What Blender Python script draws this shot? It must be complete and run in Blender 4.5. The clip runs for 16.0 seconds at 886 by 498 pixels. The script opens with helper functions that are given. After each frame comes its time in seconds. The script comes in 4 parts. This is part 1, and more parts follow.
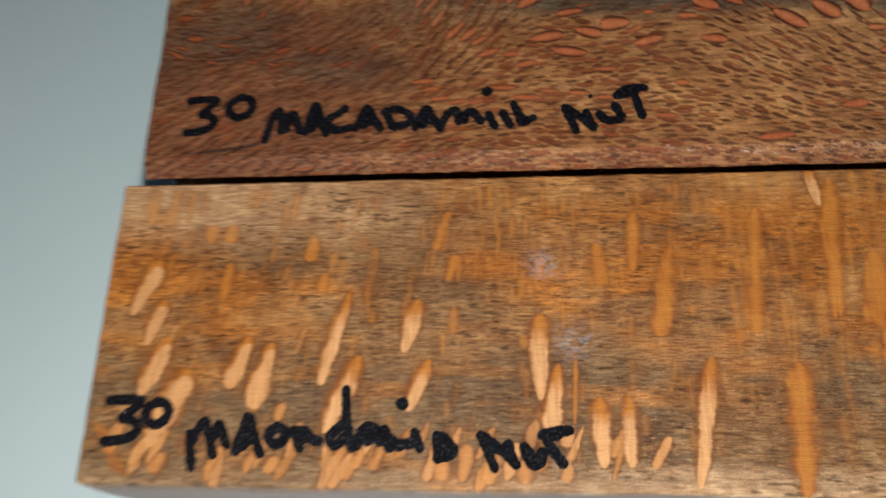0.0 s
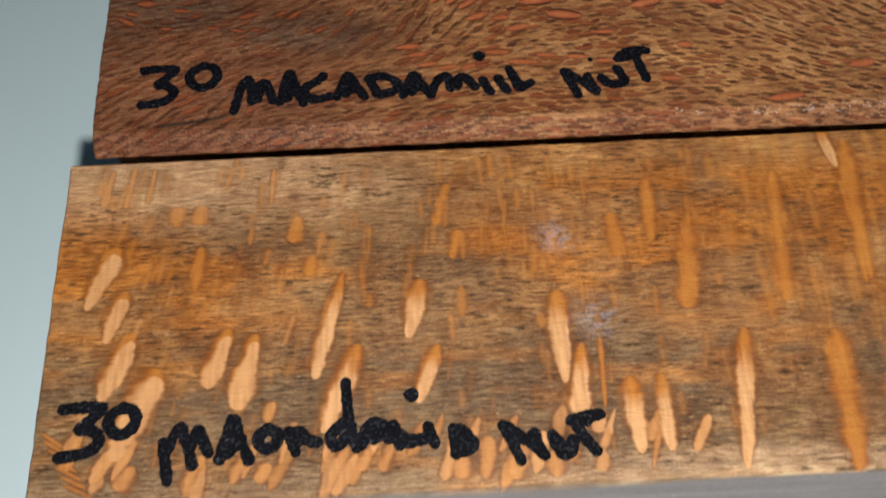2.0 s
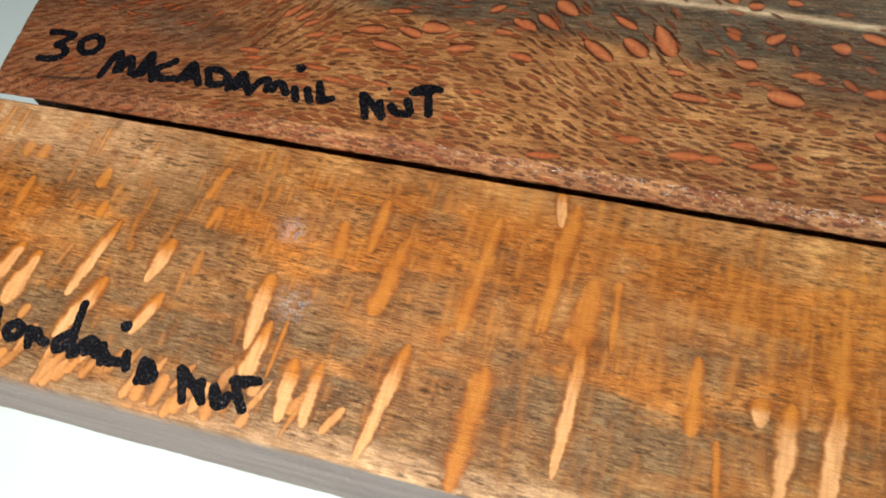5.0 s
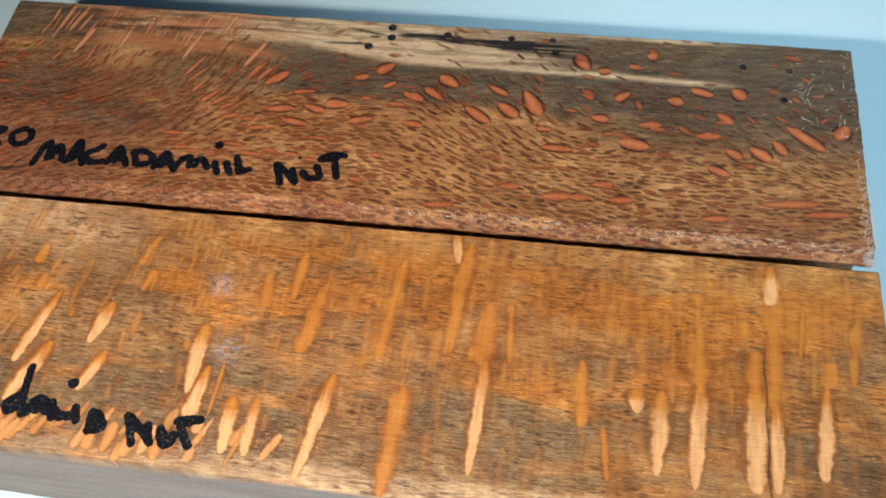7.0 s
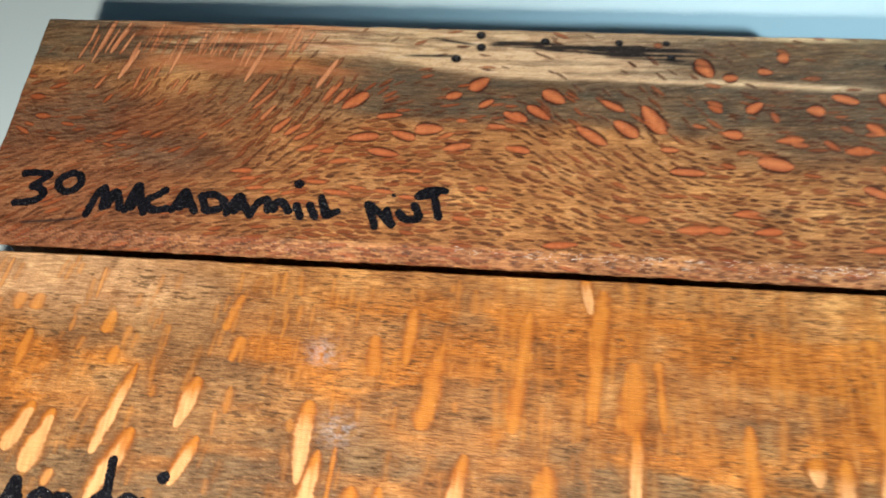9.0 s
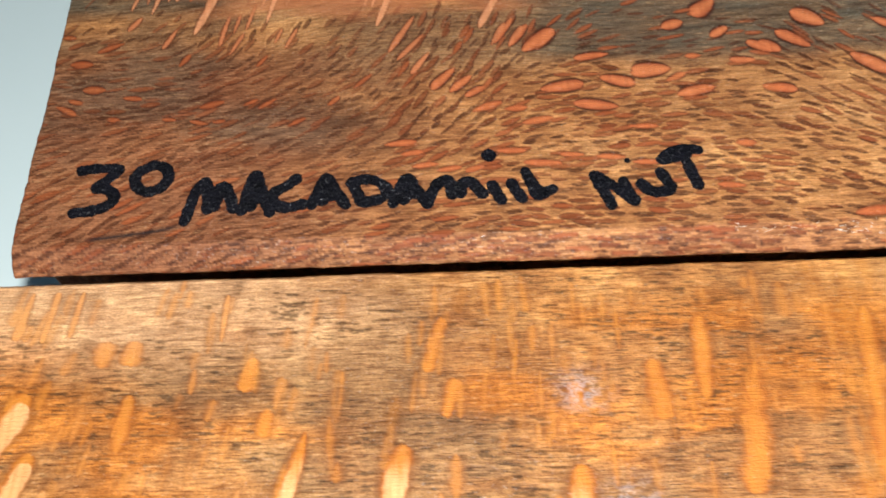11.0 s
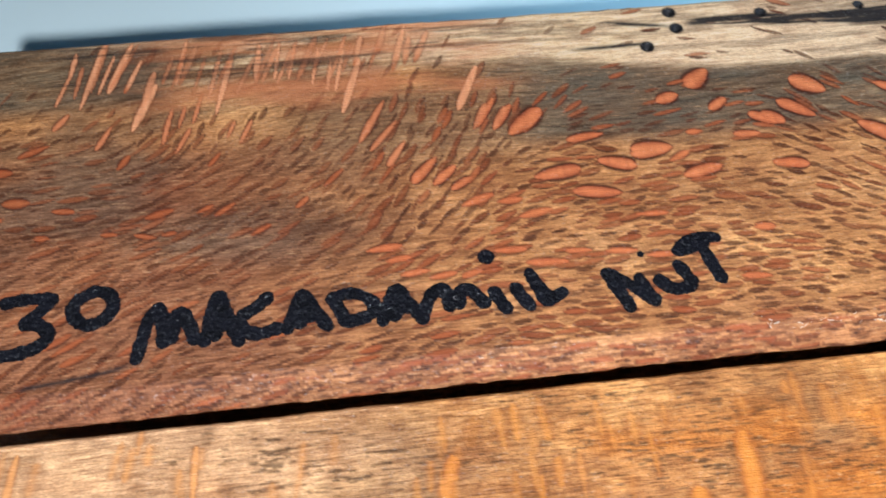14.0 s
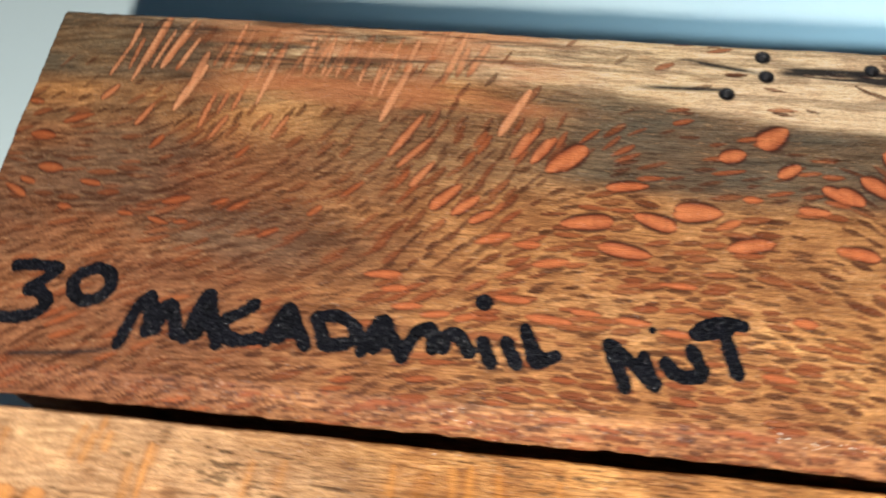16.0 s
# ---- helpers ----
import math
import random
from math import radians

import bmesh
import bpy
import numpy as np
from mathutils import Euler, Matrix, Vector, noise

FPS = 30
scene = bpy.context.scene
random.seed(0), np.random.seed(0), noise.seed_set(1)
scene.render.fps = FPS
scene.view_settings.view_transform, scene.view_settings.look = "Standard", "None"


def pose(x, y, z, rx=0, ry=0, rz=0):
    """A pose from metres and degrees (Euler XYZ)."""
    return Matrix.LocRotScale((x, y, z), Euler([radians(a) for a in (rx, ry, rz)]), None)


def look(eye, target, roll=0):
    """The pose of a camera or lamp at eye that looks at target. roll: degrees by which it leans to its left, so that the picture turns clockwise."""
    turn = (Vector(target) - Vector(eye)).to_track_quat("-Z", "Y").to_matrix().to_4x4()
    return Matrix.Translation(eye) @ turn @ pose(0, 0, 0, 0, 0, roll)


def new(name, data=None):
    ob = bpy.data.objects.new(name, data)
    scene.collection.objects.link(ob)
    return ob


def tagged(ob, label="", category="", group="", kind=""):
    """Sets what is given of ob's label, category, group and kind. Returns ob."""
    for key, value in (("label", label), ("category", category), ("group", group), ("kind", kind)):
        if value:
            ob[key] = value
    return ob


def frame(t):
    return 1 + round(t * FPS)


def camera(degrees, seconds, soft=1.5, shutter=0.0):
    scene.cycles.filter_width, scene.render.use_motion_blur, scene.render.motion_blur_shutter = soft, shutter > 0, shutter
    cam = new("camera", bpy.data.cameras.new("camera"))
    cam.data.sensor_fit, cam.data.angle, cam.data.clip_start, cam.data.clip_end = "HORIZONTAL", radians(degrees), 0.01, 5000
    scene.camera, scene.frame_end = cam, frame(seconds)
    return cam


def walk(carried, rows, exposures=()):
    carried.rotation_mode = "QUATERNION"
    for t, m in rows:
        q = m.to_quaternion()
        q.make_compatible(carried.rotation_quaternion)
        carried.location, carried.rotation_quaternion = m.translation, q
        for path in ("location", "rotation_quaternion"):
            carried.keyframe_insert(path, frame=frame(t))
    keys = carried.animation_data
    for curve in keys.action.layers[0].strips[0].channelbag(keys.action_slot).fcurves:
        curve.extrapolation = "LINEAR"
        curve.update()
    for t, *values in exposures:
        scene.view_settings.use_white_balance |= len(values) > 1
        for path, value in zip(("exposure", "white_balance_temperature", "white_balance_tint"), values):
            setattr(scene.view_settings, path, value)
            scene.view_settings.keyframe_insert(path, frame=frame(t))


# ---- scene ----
SOFT = 1.8
KEY_PLACE = (0.045, -0.085, 0.132)
KEY_POWER, KEY_COLOUR = 1.6, (1.0, 0.985, 0.94)
TOP_POWER, TOP_COLOUR = 1.3, (0.30, 0.62, 1.0)
WIN_POWER, WIN_COLOUR = 190.0, (0.52, 0.80, 1.0)
EXPOSURES = ((0.0, -0.9, 6300, 10), (0.5, -0.38, 6500, 10), (1.0, -0.7, 6200, 10), (1.5, -0.95, 6100, 10), (2.5, -0.55, 6300, 10), (3.5, -0.4, 6500, 10),
             (4.7, -0.4, 6700, 10), (6.8, -0.4, 6400, 10), (7.5, -0.52, 6200, 10), (8.3, -0.5, 6300, 10), (9.0, -0.1, 6700, 10), (10.0, 0.1, 6700, 10),
             (12.5, 0.30, 5600, 10), (14.5, 0.18, 5700, 10), (16.0, 0.15, 6500, 10))
cam = camera(53.6, 16.0, soft=SOFT, shutter=0.5)
PATH = [
    (0, 0.04622, -0.04401, 0.11205, 21.499, 5.067, 1.271),
    (0.5, 0.03673, -0.04541, 0.09734, 24.681, -1.419, -3.699),
    (1, 0.03386, -0.05381, 0.09673, 24.585, -0.268, -4.030),
    (1.5, 0.03136, -0.05484, 0.09837, 25.765, -1.503, -4.030),
    (2, 0.03493, -0.04638, 0.10112, 23.942, -0.359, -2.999),
    (2.5, 0.03577, -0.04298, 0.09915, 23.314, -0.432, -1.853),
    (3, 0.03903, -0.04036, 0.10222, 23.425, -0.097, -0.534),
    (3.5, 0.04811, -0.03563, 0.10447, 22.197, 2.928, 3.237),
    (4, 0.06663, -0.03399, 0.10457, 23.525, 5.861, 10.408),
    (4.5, 0.08255, -0.04183, 0.10772, 26.183, 7.027, 13.906),
    (4.7, 0.08511, -0.04421, 0.10867, 25.274, 6.827, 15.274),
    (6.8, 0.09052, -0.05847, 0.11744, 30.382, 4.308, 8.749),
    (7, 0.09002, -0.05870, 0.12005, 30.572, 3.420, 8.135),
    (7.5, 0.09020, -0.05948, 0.12473, 30.575, 3.441, 8.166),
    (8, 0.08650, -0.05798, 0.12801, 29.847, 3.220, 7.546),
    (8.5, 0.08132, -0.05252, 0.12218, 28.970, 3.374, 6.926),
    (9, 0.07179, -0.04400, 0.11392, 27.591, 3.998, 5.437),
    (9.5, 0.06363, -0.03965, 0.10251, 26.915, 3.719, 3.682),
    (10, 0.05354, -0.03602, 0.09569, 27.558, 3.496, 2.245),
    (10.2, 0.04998, -0.03570, 0.09380, 28.559, 3.345, 1.595),
    (12.3, 0.03098, -0.02441, 0.08059, 28.200, 0.054, -5.075),
    (12.5, 0.03025, -0.02316, 0.08058, 28.623, 0.349, -5.677),
    (13, 0.02989, -0.02044, 0.07854, 29.600, -1.475, -6.743),
    (13.5, 0.03104, -0.02061, 0.08080, 30.171, -1.123, -6.696),
    (14, 0.03381, -0.02289, 0.08112, 31.153, -1.142, -6.737),
    (14.5, 0.03514, -0.02348, 0.07990, 29.397, -0.846, -6.093),
    (15, 0.03364, -0.02117, 0.08170, 29.863, -0.656, -5.206),
    (15.5, 0.03400, -0.01788, 0.08003, 29.822, 0.292, -2.317),
    (16, 0.04579, -0.01584, 0.08067, 28.512, 3.216, 6.956),
]
walk(cam, [(t, pose(x, y, z, rx, ry, rz)) for t, x, y, z, rx, ry, rz in PATH], EXPOSURES)

# ---- light ----
scene.view_settings.exposure = 0.0
world = bpy.data.worlds.new("room_air")
scene.world = world
world.use_nodes = True
world.node_tree.nodes["Background"].inputs[0].default_value = (0.55, 0.75, 1.0, 1)
world.node_tree.nodes["Background"].inputs[1].default_value = 0.02


def lamp(name, kind, eye, target, power, colour, size):
    data = bpy.data.lights.new(name, kind)
    data.energy, data.color = power, colour
    if kind == "AREA":
        data.shape, data.size = "DISK", size
    else:
        data.shadow_soft_size = size
    ob = new(name, data)
    ob.matrix_world = look(eye, target)
    return ob


# small white torch held over the blocks, in front of them
lamp("torch", "POINT", KEY_PLACE, (0.06, 0.0, 0.02), KEY_POWER, KEY_COLOUR, 0.004)
# unseen fill lamp added overhead for cool ambient light, and daylight from a window in front and to the right, as a
# narrow spot
lamp("ambient_fill", "AREA", (0.2, 0.5, 1.6), (0.06, 0.0, 0.02), TOP_POWER, TOP_COLOUR, 0.8)
beam = lamp("window_beam", "SPOT", (1.10, -0.80, 0.90), (0.205, 0.05, 0.0), WIN_POWER, WIN_COLOUR, 0.03)
beam.data.spot_size, beam.data.spot_blend = radians(10.0), 0.7


# ---- materials ----
class Tree:
    """Small helper to write node trees."""

    def __init__(self, name):
        self.m = bpy.data.materials.new(name)
        self.m.use_nodes = True
        self.t = self.m.node_tree
        self.bsdf = self.t.nodes["Principled BSDF"]
        self.coord = self.t.nodes.new("ShaderNodeTexCoord").outputs["Object"]

    def put(self, sock, value):
        if isinstance(value, bpy.types.NodeSocket):
            self.t.links.new(value, sock)
        else:
            sock.default_value = value

    def mapped(self, scale, rot=0.0):
        n = self.t.nodes.new("ShaderNodeMapping")
        n.inputs["Scale"].default_value = scale
        n.inputs["Rotation"].default_value = (0, 0, radians(rot))
        self.t.links.new(self.coord, n.inputs["Vector"])
        return n.outputs[0]

    def noise(self, scale, detail=3.0, rough=0.55, stretch=(1, 1, 1), rot=0.0, distort=0.0):
        n = self.t.nodes.new("ShaderNodeTexNoise")
        n.inputs["Scale"].default_value = 1.0
        n.inputs["Detail"].default_value = detail
        n.inputs["Roughness"].default_value = rough
        n.inputs["Distortion"].default_value = distort
        self.t.links.new(self.mapped([scale * s for s in stretch], rot), n.inputs["Vector"])
        return n.outputs["Fac"]

    def ramp(self, fac, *stops):
        n = self.t.nodes.new("ShaderNodeValToRGB")
        el = n.color_ramp.elements
        while len(el) < len(stops):
            el.new(0.5)
        for e, (p, c) in zip(el, stops):
            e.position = p
            e.color = (c, c, c, 1) if isinstance(c, float) else (*c, 1)
        self.t.links.new(fac, n.inputs[0])
        return n.outputs[0]

    def mix(self, fac, a, b, blend="MIX"):
        n = self.t.nodes.new("ShaderNodeMix")
        n.data_type, n.blend_type = "RGBA", blend
        self.put(n.inputs[0], fac)
        for s, v in ((n.inputs[6], a), (n.inputs[7], b)):
            self.put(s, v if isinstance(v, bpy.types.NodeSocket) else (*v, 1))
        return n.outputs[2]

    def math(self, op, a, b=0.0):
        n = self.t.nodes.new("ShaderNodeMath")
        n.operation = op
        self.put(n.inputs[0], a)
        self.put(n.inputs[1], b)
        return n.outputs[0]

    def attribute(self, name):
        n = self.t.nodes.new("ShaderNodeAttribute")
        n.attribute_name = name
        s = self.t.nodes.new("ShaderNodeSeparateColor")
        self.t.links.new(n.outputs["Color"], s.inputs[0])
        return [*s.outputs, n.outputs["Alpha"]]

    def bump(self, height, strength, distance):
        n = self.t.nodes.new("ShaderNodeBump")
        n.inputs["Strength"].default_value = strength
        n.inputs["Distance"].default_value = distance
        self.t.links.new(height, n.inputs["Height"])
        self.t.links.new(n.outputs[0], self.bsdf.inputs["Normal"])

    def done(self, colour, rough, spec=0.5):
        self.put(self.bsdf.inputs["Base Color"], colour if isinstance(colour, bpy.types.NodeSocket) else (*colour, 1))
        self.put(self.bsdf.inputs["Roughness"], rough)
        if not self.bsdf.inputs["Specular IOR Level"].is_linked:
            self.bsdf.inputs["Specular IOR Level"].default_value = spec
        return self.m


def wood(name, brown, grey_tone, ray_low, ray_high, pale, sap, side, dashes, shine, weave):
    """Figured hardwood. The mesh carries masks for the figure: figure (ray, paleness of the ray, rim, pale spots), tone
    (grey heart, sapwood and painted gloss, black spalt and holes, flowing fibre) and cell (small cells, red tint, tone
    of the front, heart of a ray); pores, fibre and gloss are noise at real size."""
    w = Tree(name)
    ray, paleness, rim, pale_spot = w.attribute("figure")
    grey, sapw, black, stria = w.attribute("tone")
    cell, red, front_tone, ember = w.attribute("cell")
    patch = w.noise(160, 4, 0.6, (1, 1.6, 1))
    fibre = w.noise(1100, 5, 0.65, (0.55, 6.0, 6.0))
    cross = w.noise(1300, 4, 0.65, (2.2, 0.3, 0.3))
    flake = w.noise(1000, 4, 0.65, (0.8, 4.2, 4.2))
    pores = w.noise(1500, 3, 0.55, (0.4, 6.5, 6.5), distort=0.25)
    speck = w.noise(5200, 2, 0.6, (0.8, 1.2, 1.2))
    base = w.ramp(patch, (0.3, brown[0]), (0.5, brown[1]), (0.7, brown[2]))
    base = w.mix(w.math("MULTIPLY", red, 0.9), base, brown[3])
    base = w.mix(grey, base, grey_tone)
    base = w.mix(sapw, base, sap)
    base = w.mix(cell, base, brown[4])
    base = w.mix(1.0, base, w.ramp(stria, (0.24, (0.60, 0.53, 0.48)), (0.5, 1.0), (0.76, (1.42, 1.46, 1.46))), "MULTIPLY")
    base = w.mix(1.0, base, w.ramp(fibre, (0.34, (0.72, 0.65, 0.59)), (0.5, 1.0), (0.66, (1.24, 1.26, 1.25))), "MULTIPLY")
    base = w.mix(1.0, base, w.ramp(w.noise(70, 5, 0.65, (1.0, 1.4, 1.0), distort=0.6), (0.32, (0.76, 0.72, 0.70)), (0.5, 1.0), (0.68, (1.24, 1.27, 1.2))), "MULTIPLY")
    base = w.mix(weave, base, w.ramp(cross, (0.34, (0.74, 0.66, 0.58)), (0.5, 1.0), (0.66, 1.3)), "MULTIPLY")
    # small pale tan flakes, which also paint fine glints into the colour
    base = w.mix(w.math("MULTIPLY", w.ramp(flake, (0.56, 0.0), (0.68, 1.0)), shine), base, brown[2])
    base = w.mix(w.math("MULTIPLY", w.ramp(flake, (0.62, 0.0), (0.72, 1.0)), shine), base, sap)
    dash = w.ramp(pores, (0.38, (0.38, 0.27, 0.19)), (0.46, 1.0))
    dash = w.mix(w.math("MAXIMUM", front_tone, sapw), dash, (1, 1, 1))
    base = w.mix(1.0, base, w.mix(dashes, (1, 1, 1), dash), "MULTIPLY")
    base = w.mix(1.0, base, w.ramp(speck, (0.33, 0.82), (0.5, 1.0), (0.67, 1.2)), "MULTIPLY")
    base = w.mix(1.0, base, (0.68, 0.50, 0.34), "DARKEN")
    raycol = w.mix(w.ramp(patch, (0.35, 0.0), (0.65, 1.0)), ray_low, ray_high)
    raycol = w.mix(ember, w.mix(1.0, raycol, (0.55, 0.40, 0.32), "MULTIPLY"), raycol)
    raycol = w.mix(paleness, raycol, pale)
    raycol = w.mix(1.0, raycol, w.ramp(fibre, (0.3, 0.94), (0.7, 1.06)), "MULTIPLY")
    col = w.mix(rim, base, brown[5])
    col = w.mix(ray, col, raycol)
    col = w.mix(black, col, (0.012, 0.011, 0.012))
    col = w.mix(front_tone, col, w.mix(1.0, w.ramp(w.noise(260, 5, 0.6, (0.1, 1.0, 1.6)), (0.3, side[0]), (0.5, side[1]), (0.7, side[2])),
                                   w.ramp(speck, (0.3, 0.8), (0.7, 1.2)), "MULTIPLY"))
    col = w.mix(w.math("MULTIPLY", pale_spot, w.ramp(speck, (0.35, 0.25), (0.6, 1.0))), col, (0.50, 0.48, 0.50))
    height = w.math("ADD", w.math("MULTIPLY", fibre, 0.3), w.math("ADD", w.math("MULTIPLY", pores, 0.4), w.math("MULTIPLY", speck, 0.45)))
    w.bump(height, 0.7, 0.0002)
    # a thin oil film, matt for the most part, with scattered bright facets
    facet = w.math("MULTIPLY", w.ramp(w.noise(3600, 2, 0.5, (0.7, 1.3, 1.3)), (0.60, 0.0), (0.68, 1.0)), w.ramp(patch, (0.42, 0.25), (0.6, 1.0)))
    w.put(w.bsdf.inputs["Specular IOR Level"], w.mix(facet, (0.16, 0.16, 0.16), (1.0, 1.0, 1.0)))
    return w.done(col, w.ramp(facet, (0.0, 0.52), (1.0, 0.26)), 0.2)


wood_a = wood("orange_brown_figured_wood",
              ((0.25, 0.102, 0.034), (0.40, 0.170, 0.052), (0.53, 0.26, 0.090), (0.50, 0.165, 0.024), (0.075, 0.038, 0.016), (0.16, 0.052, 0.012)),
              (0.200, 0.122, 0.062), (0.50, 0.160, 0.020), (0.60, 0.222, 0.032), (0.80, 0.42, 0.18), (0.58, 0.36, 0.20),
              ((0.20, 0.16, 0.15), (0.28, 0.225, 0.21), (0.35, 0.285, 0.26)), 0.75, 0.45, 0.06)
wood_b = wood("red_brown_lace_wood",
              ((0.26, 0.104, 0.038), (0.37, 0.162, 0.058), (0.47, 0.228, 0.090), (0.185, 0.068, 0.034), (0.085, 0.026, 0.010), (0.040, 0.011, 0.006)),
              (0.084, 0.064, 0.043), (0.47, 0.112, 0.034), (0.56, 0.162, 0.054), (0.72, 0.34, 0.165), (0.62, 0.41, 0.24),
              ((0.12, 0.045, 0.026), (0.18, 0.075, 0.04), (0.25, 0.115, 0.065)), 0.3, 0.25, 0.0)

ink = Tree("black_marker_ink")
grain = ink.noise(2600, 4, 0.65)
ink.bump(grain, 1.0, 0.0003)
shiny = ink.ramp(ink.noise(3000, 2, 0.5), (0.56, 0.0), (0.66, 1.0))
ink.put(ink.bsdf.inputs["Specular IOR Level"], ink.mix(shiny, (0.10, 0.10, 0.10), (0.8, 0.8, 0.8)))
ink = ink.done(ink.ramp(ink.noise(700, 4, 0.6), (0.3, (0.002, 0.002, 0.003)), (0.7, (0.007, 0.007, 0.011))), ink.ramp(shiny, (0.0, 0.5), (1.0, 0.25)), 0.2)

fuzz = Tree("torn_wood_fibre")
fuzz = fuzz.done(fuzz.ramp(fuzz.noise(800), (0.3, (0.55, 0.42, 0.32)), (0.7, (0.8, 0.72, 0.62))), 0.7, 0.3)

white = Tree("white_laminate")
cloud = white.noise(9, 5, 0.6)
white.bump(white.noise(900, 3, 0.6), 0.12, 0.0002)
white = white.done(white.ramp(cloud, (0.3, (0.60, 0.71, 0.71)), (0.7, (0.66, 0.76, 0.755))), white.ramp(white.noise(30, 4), (0.3, 0.38), (0.7, 0.52)), 0.4)

plaster = Tree("painted_plaster")
plaster.bump(plaster.noise(60, 5), 0.15, 0.002)
plaster = plaster.done(plaster.ramp(plaster.noise(2.5, 5), (0.3, (0.55, 0.58, 0.6)), (0.7, (0.63, 0.65, 0.66))), 0.85, 0.3)

boards = Tree("dark_floor")
boards = boards.done(boards.ramp(boards.noise(6, 5, 0.6, (1, 8, 1)), (0.3, (0.10, 0.08, 0.06)), (0.7, (0.17, 0.14, 0.11))), 0.5, 0.4)


# ---- mesh helpers ----
def mesh_of(name, verts, faces, material, smooth=True):
    me = bpy.data.meshes.new(name)
    me.from_pydata(verts, [], faces)
    me.materials.append(material)
    if smooth:
        me.polygons.foreach_set("use_smooth", [True] * len(me.polygons))
    me.update()
    return me


def box(name, lo, hi, material, bevel=0.0, parent=None):
    bm = bmesh.new()
    bmesh.ops.create_cube(bm, size=1)
    for v in bm.verts:
        v.co = [lo[i] + (v.co[i] + 0.5) * (hi[i] - lo[i]) for i in range(3)]
    if bevel:
        bmesh.ops.bevel(bm, geom=bm.edges[:], offset=bevel, segments=3, affect="EDGES", profile=0.5)
    me = bpy.data.meshes.new(name)
    bm.to_mesh(me)
    bm.free()
    me.materials.append(material)
    ob = new(name, me)
    ob.parent = parent
    return ob


rng = np.random.default_rng(7)
TABLE = rng.random((256, 256))


def field(x, y, sx, sy, seed=0, octaves=3):
    """Smooth value noise in 0 to 1 over millimetres, with cells of sx by sy."""
    total, weight = 0.0, 0.0
    for o in range(octaves):
        u, v = x / sx * 2 ** o + 17.3 * seed + 40, y / sy * 2 ** o + 9.1 * seed + 40
        i, j = np.floor(u).astype(int), np.floor(v).astype(int)
        a, b = u - i, v - j
        a, b = a * a * (3 - 2 * a), b * b * (3 - 2 * b)
        g = lambda p, q: TABLE[p % 256, q % 256]
        n = (g(i, j) * (1 - a) + g(i + 1, j) * a) * (1 - b) + (g(i, j + 1) * (1 - a) + g(i + 1, j + 1) * a) * b
        total, weight = total + n * 0.55 ** o, weight + 0.55 ** o
    return total / weight


def ramp(v, a, b):
    t = np.clip((v - a) / (b - a), 0, 1)
    return t * t * (3 - 2 * t)


class Figure:
    """The masks of one block's figure, over the plan of its grid in millimetres."""

    def __init__(self, X, Y):
        self.X, self.Y = X, Y
        self.wobble, self.blunt = 0.3, 0.55
        z = lambda: np.zeros_like(X)
        self.ray, self.pale, self.rim, self.grey, self.sap, self.black, self.cell, self.red, self.front_tone = (z() for _ in range(9))
        self.pale_spot, self.stria, self.ember = z(), z() + 0.5, z()

    def lens(self, ax, ay, bx, by, width, taper=1.0):
        """How far inside a spindle from a to b each vertex lies: 1 in its core, 0 on its edge, below outside; and the way along it."""
        cx, cy = (ax + bx) / 2, (ay + by) / 2
        half = math.hypot(bx - ax, by - ay) / 2 + 0.05
        ux, uy = (bx - ax) / 2 / half, (by - ay) / 2 / half
        r = half + width + 0.6
        i0, i1 = np.searchsorted(self.X[:, self.X.shape[1] // 2], [cx - r, cx + r])
        i0, i1 = max(i0 - 3, 0), i1 + 3
        sub = (slice(i0, i1), slice(None))
        dx, dy = self.X[sub] - cx, self.Y[sub] - cy
        along, across = (dx * ux + dy * uy) / half, -dx * uy + dy * ux
        wob = (0.72 * field(self.X[sub], self.Y[sub], 1.5, 1.5, 3, 2) + 0.28 * field(self.X[sub], self.Y[sub], 1.4, 0.22, 5, 1) - 0.5) * self.wobble
        prof = np.clip(1 - np.abs(along) ** (2.0 * taper), 0, 1) ** self.blunt * width / 2 * (1 + 0.25 * along * math.sin(cx * 7.3)) + 1e-6
        d = 1 - np.abs(across) / prof + wob * (np.abs(along) < 1.1)
        d = np.where(np.abs(along) > 1, -1.0, d)
        return sub, d, along, across / width

    def fleck(self, ax, ay, bx, by, width, strength=1.0, pale=0.0, rim=0.6, taper=1.0, soft=0.4):
        sub, d, along, _ = self.lens(ax, ay, bx, by, width, taper)
        m = ramp(d, 0.0, soft) * strength * (0.78 + 0.4 * field(self.X[sub] * 4, self.Y[sub], 1.2, 2.5, 13, 2))
        self.ray[sub] = np.maximum(self.ray[sub], m)
        lower = ramp(along + 0.5 * (field(self.X[sub] * 3, self.Y[sub], 1.0, 2.5, 14, 2) - 0.5), -0.95, -0.2) if pale > 0.8 else 1.0
        self.pale[sub] = np.where(m > 0.05, np.maximum(self.pale[sub] * (1 - m), pale * m * lower), self.pale[sub])
        if rim:
            self.rim[sub] = np.maximum(self.rim[sub], ramp(d, -0.5, 0.0) * rim)
        self.ember[sub] = np.maximum(self.ember[sub], ramp(d, 0.1, 0.95))


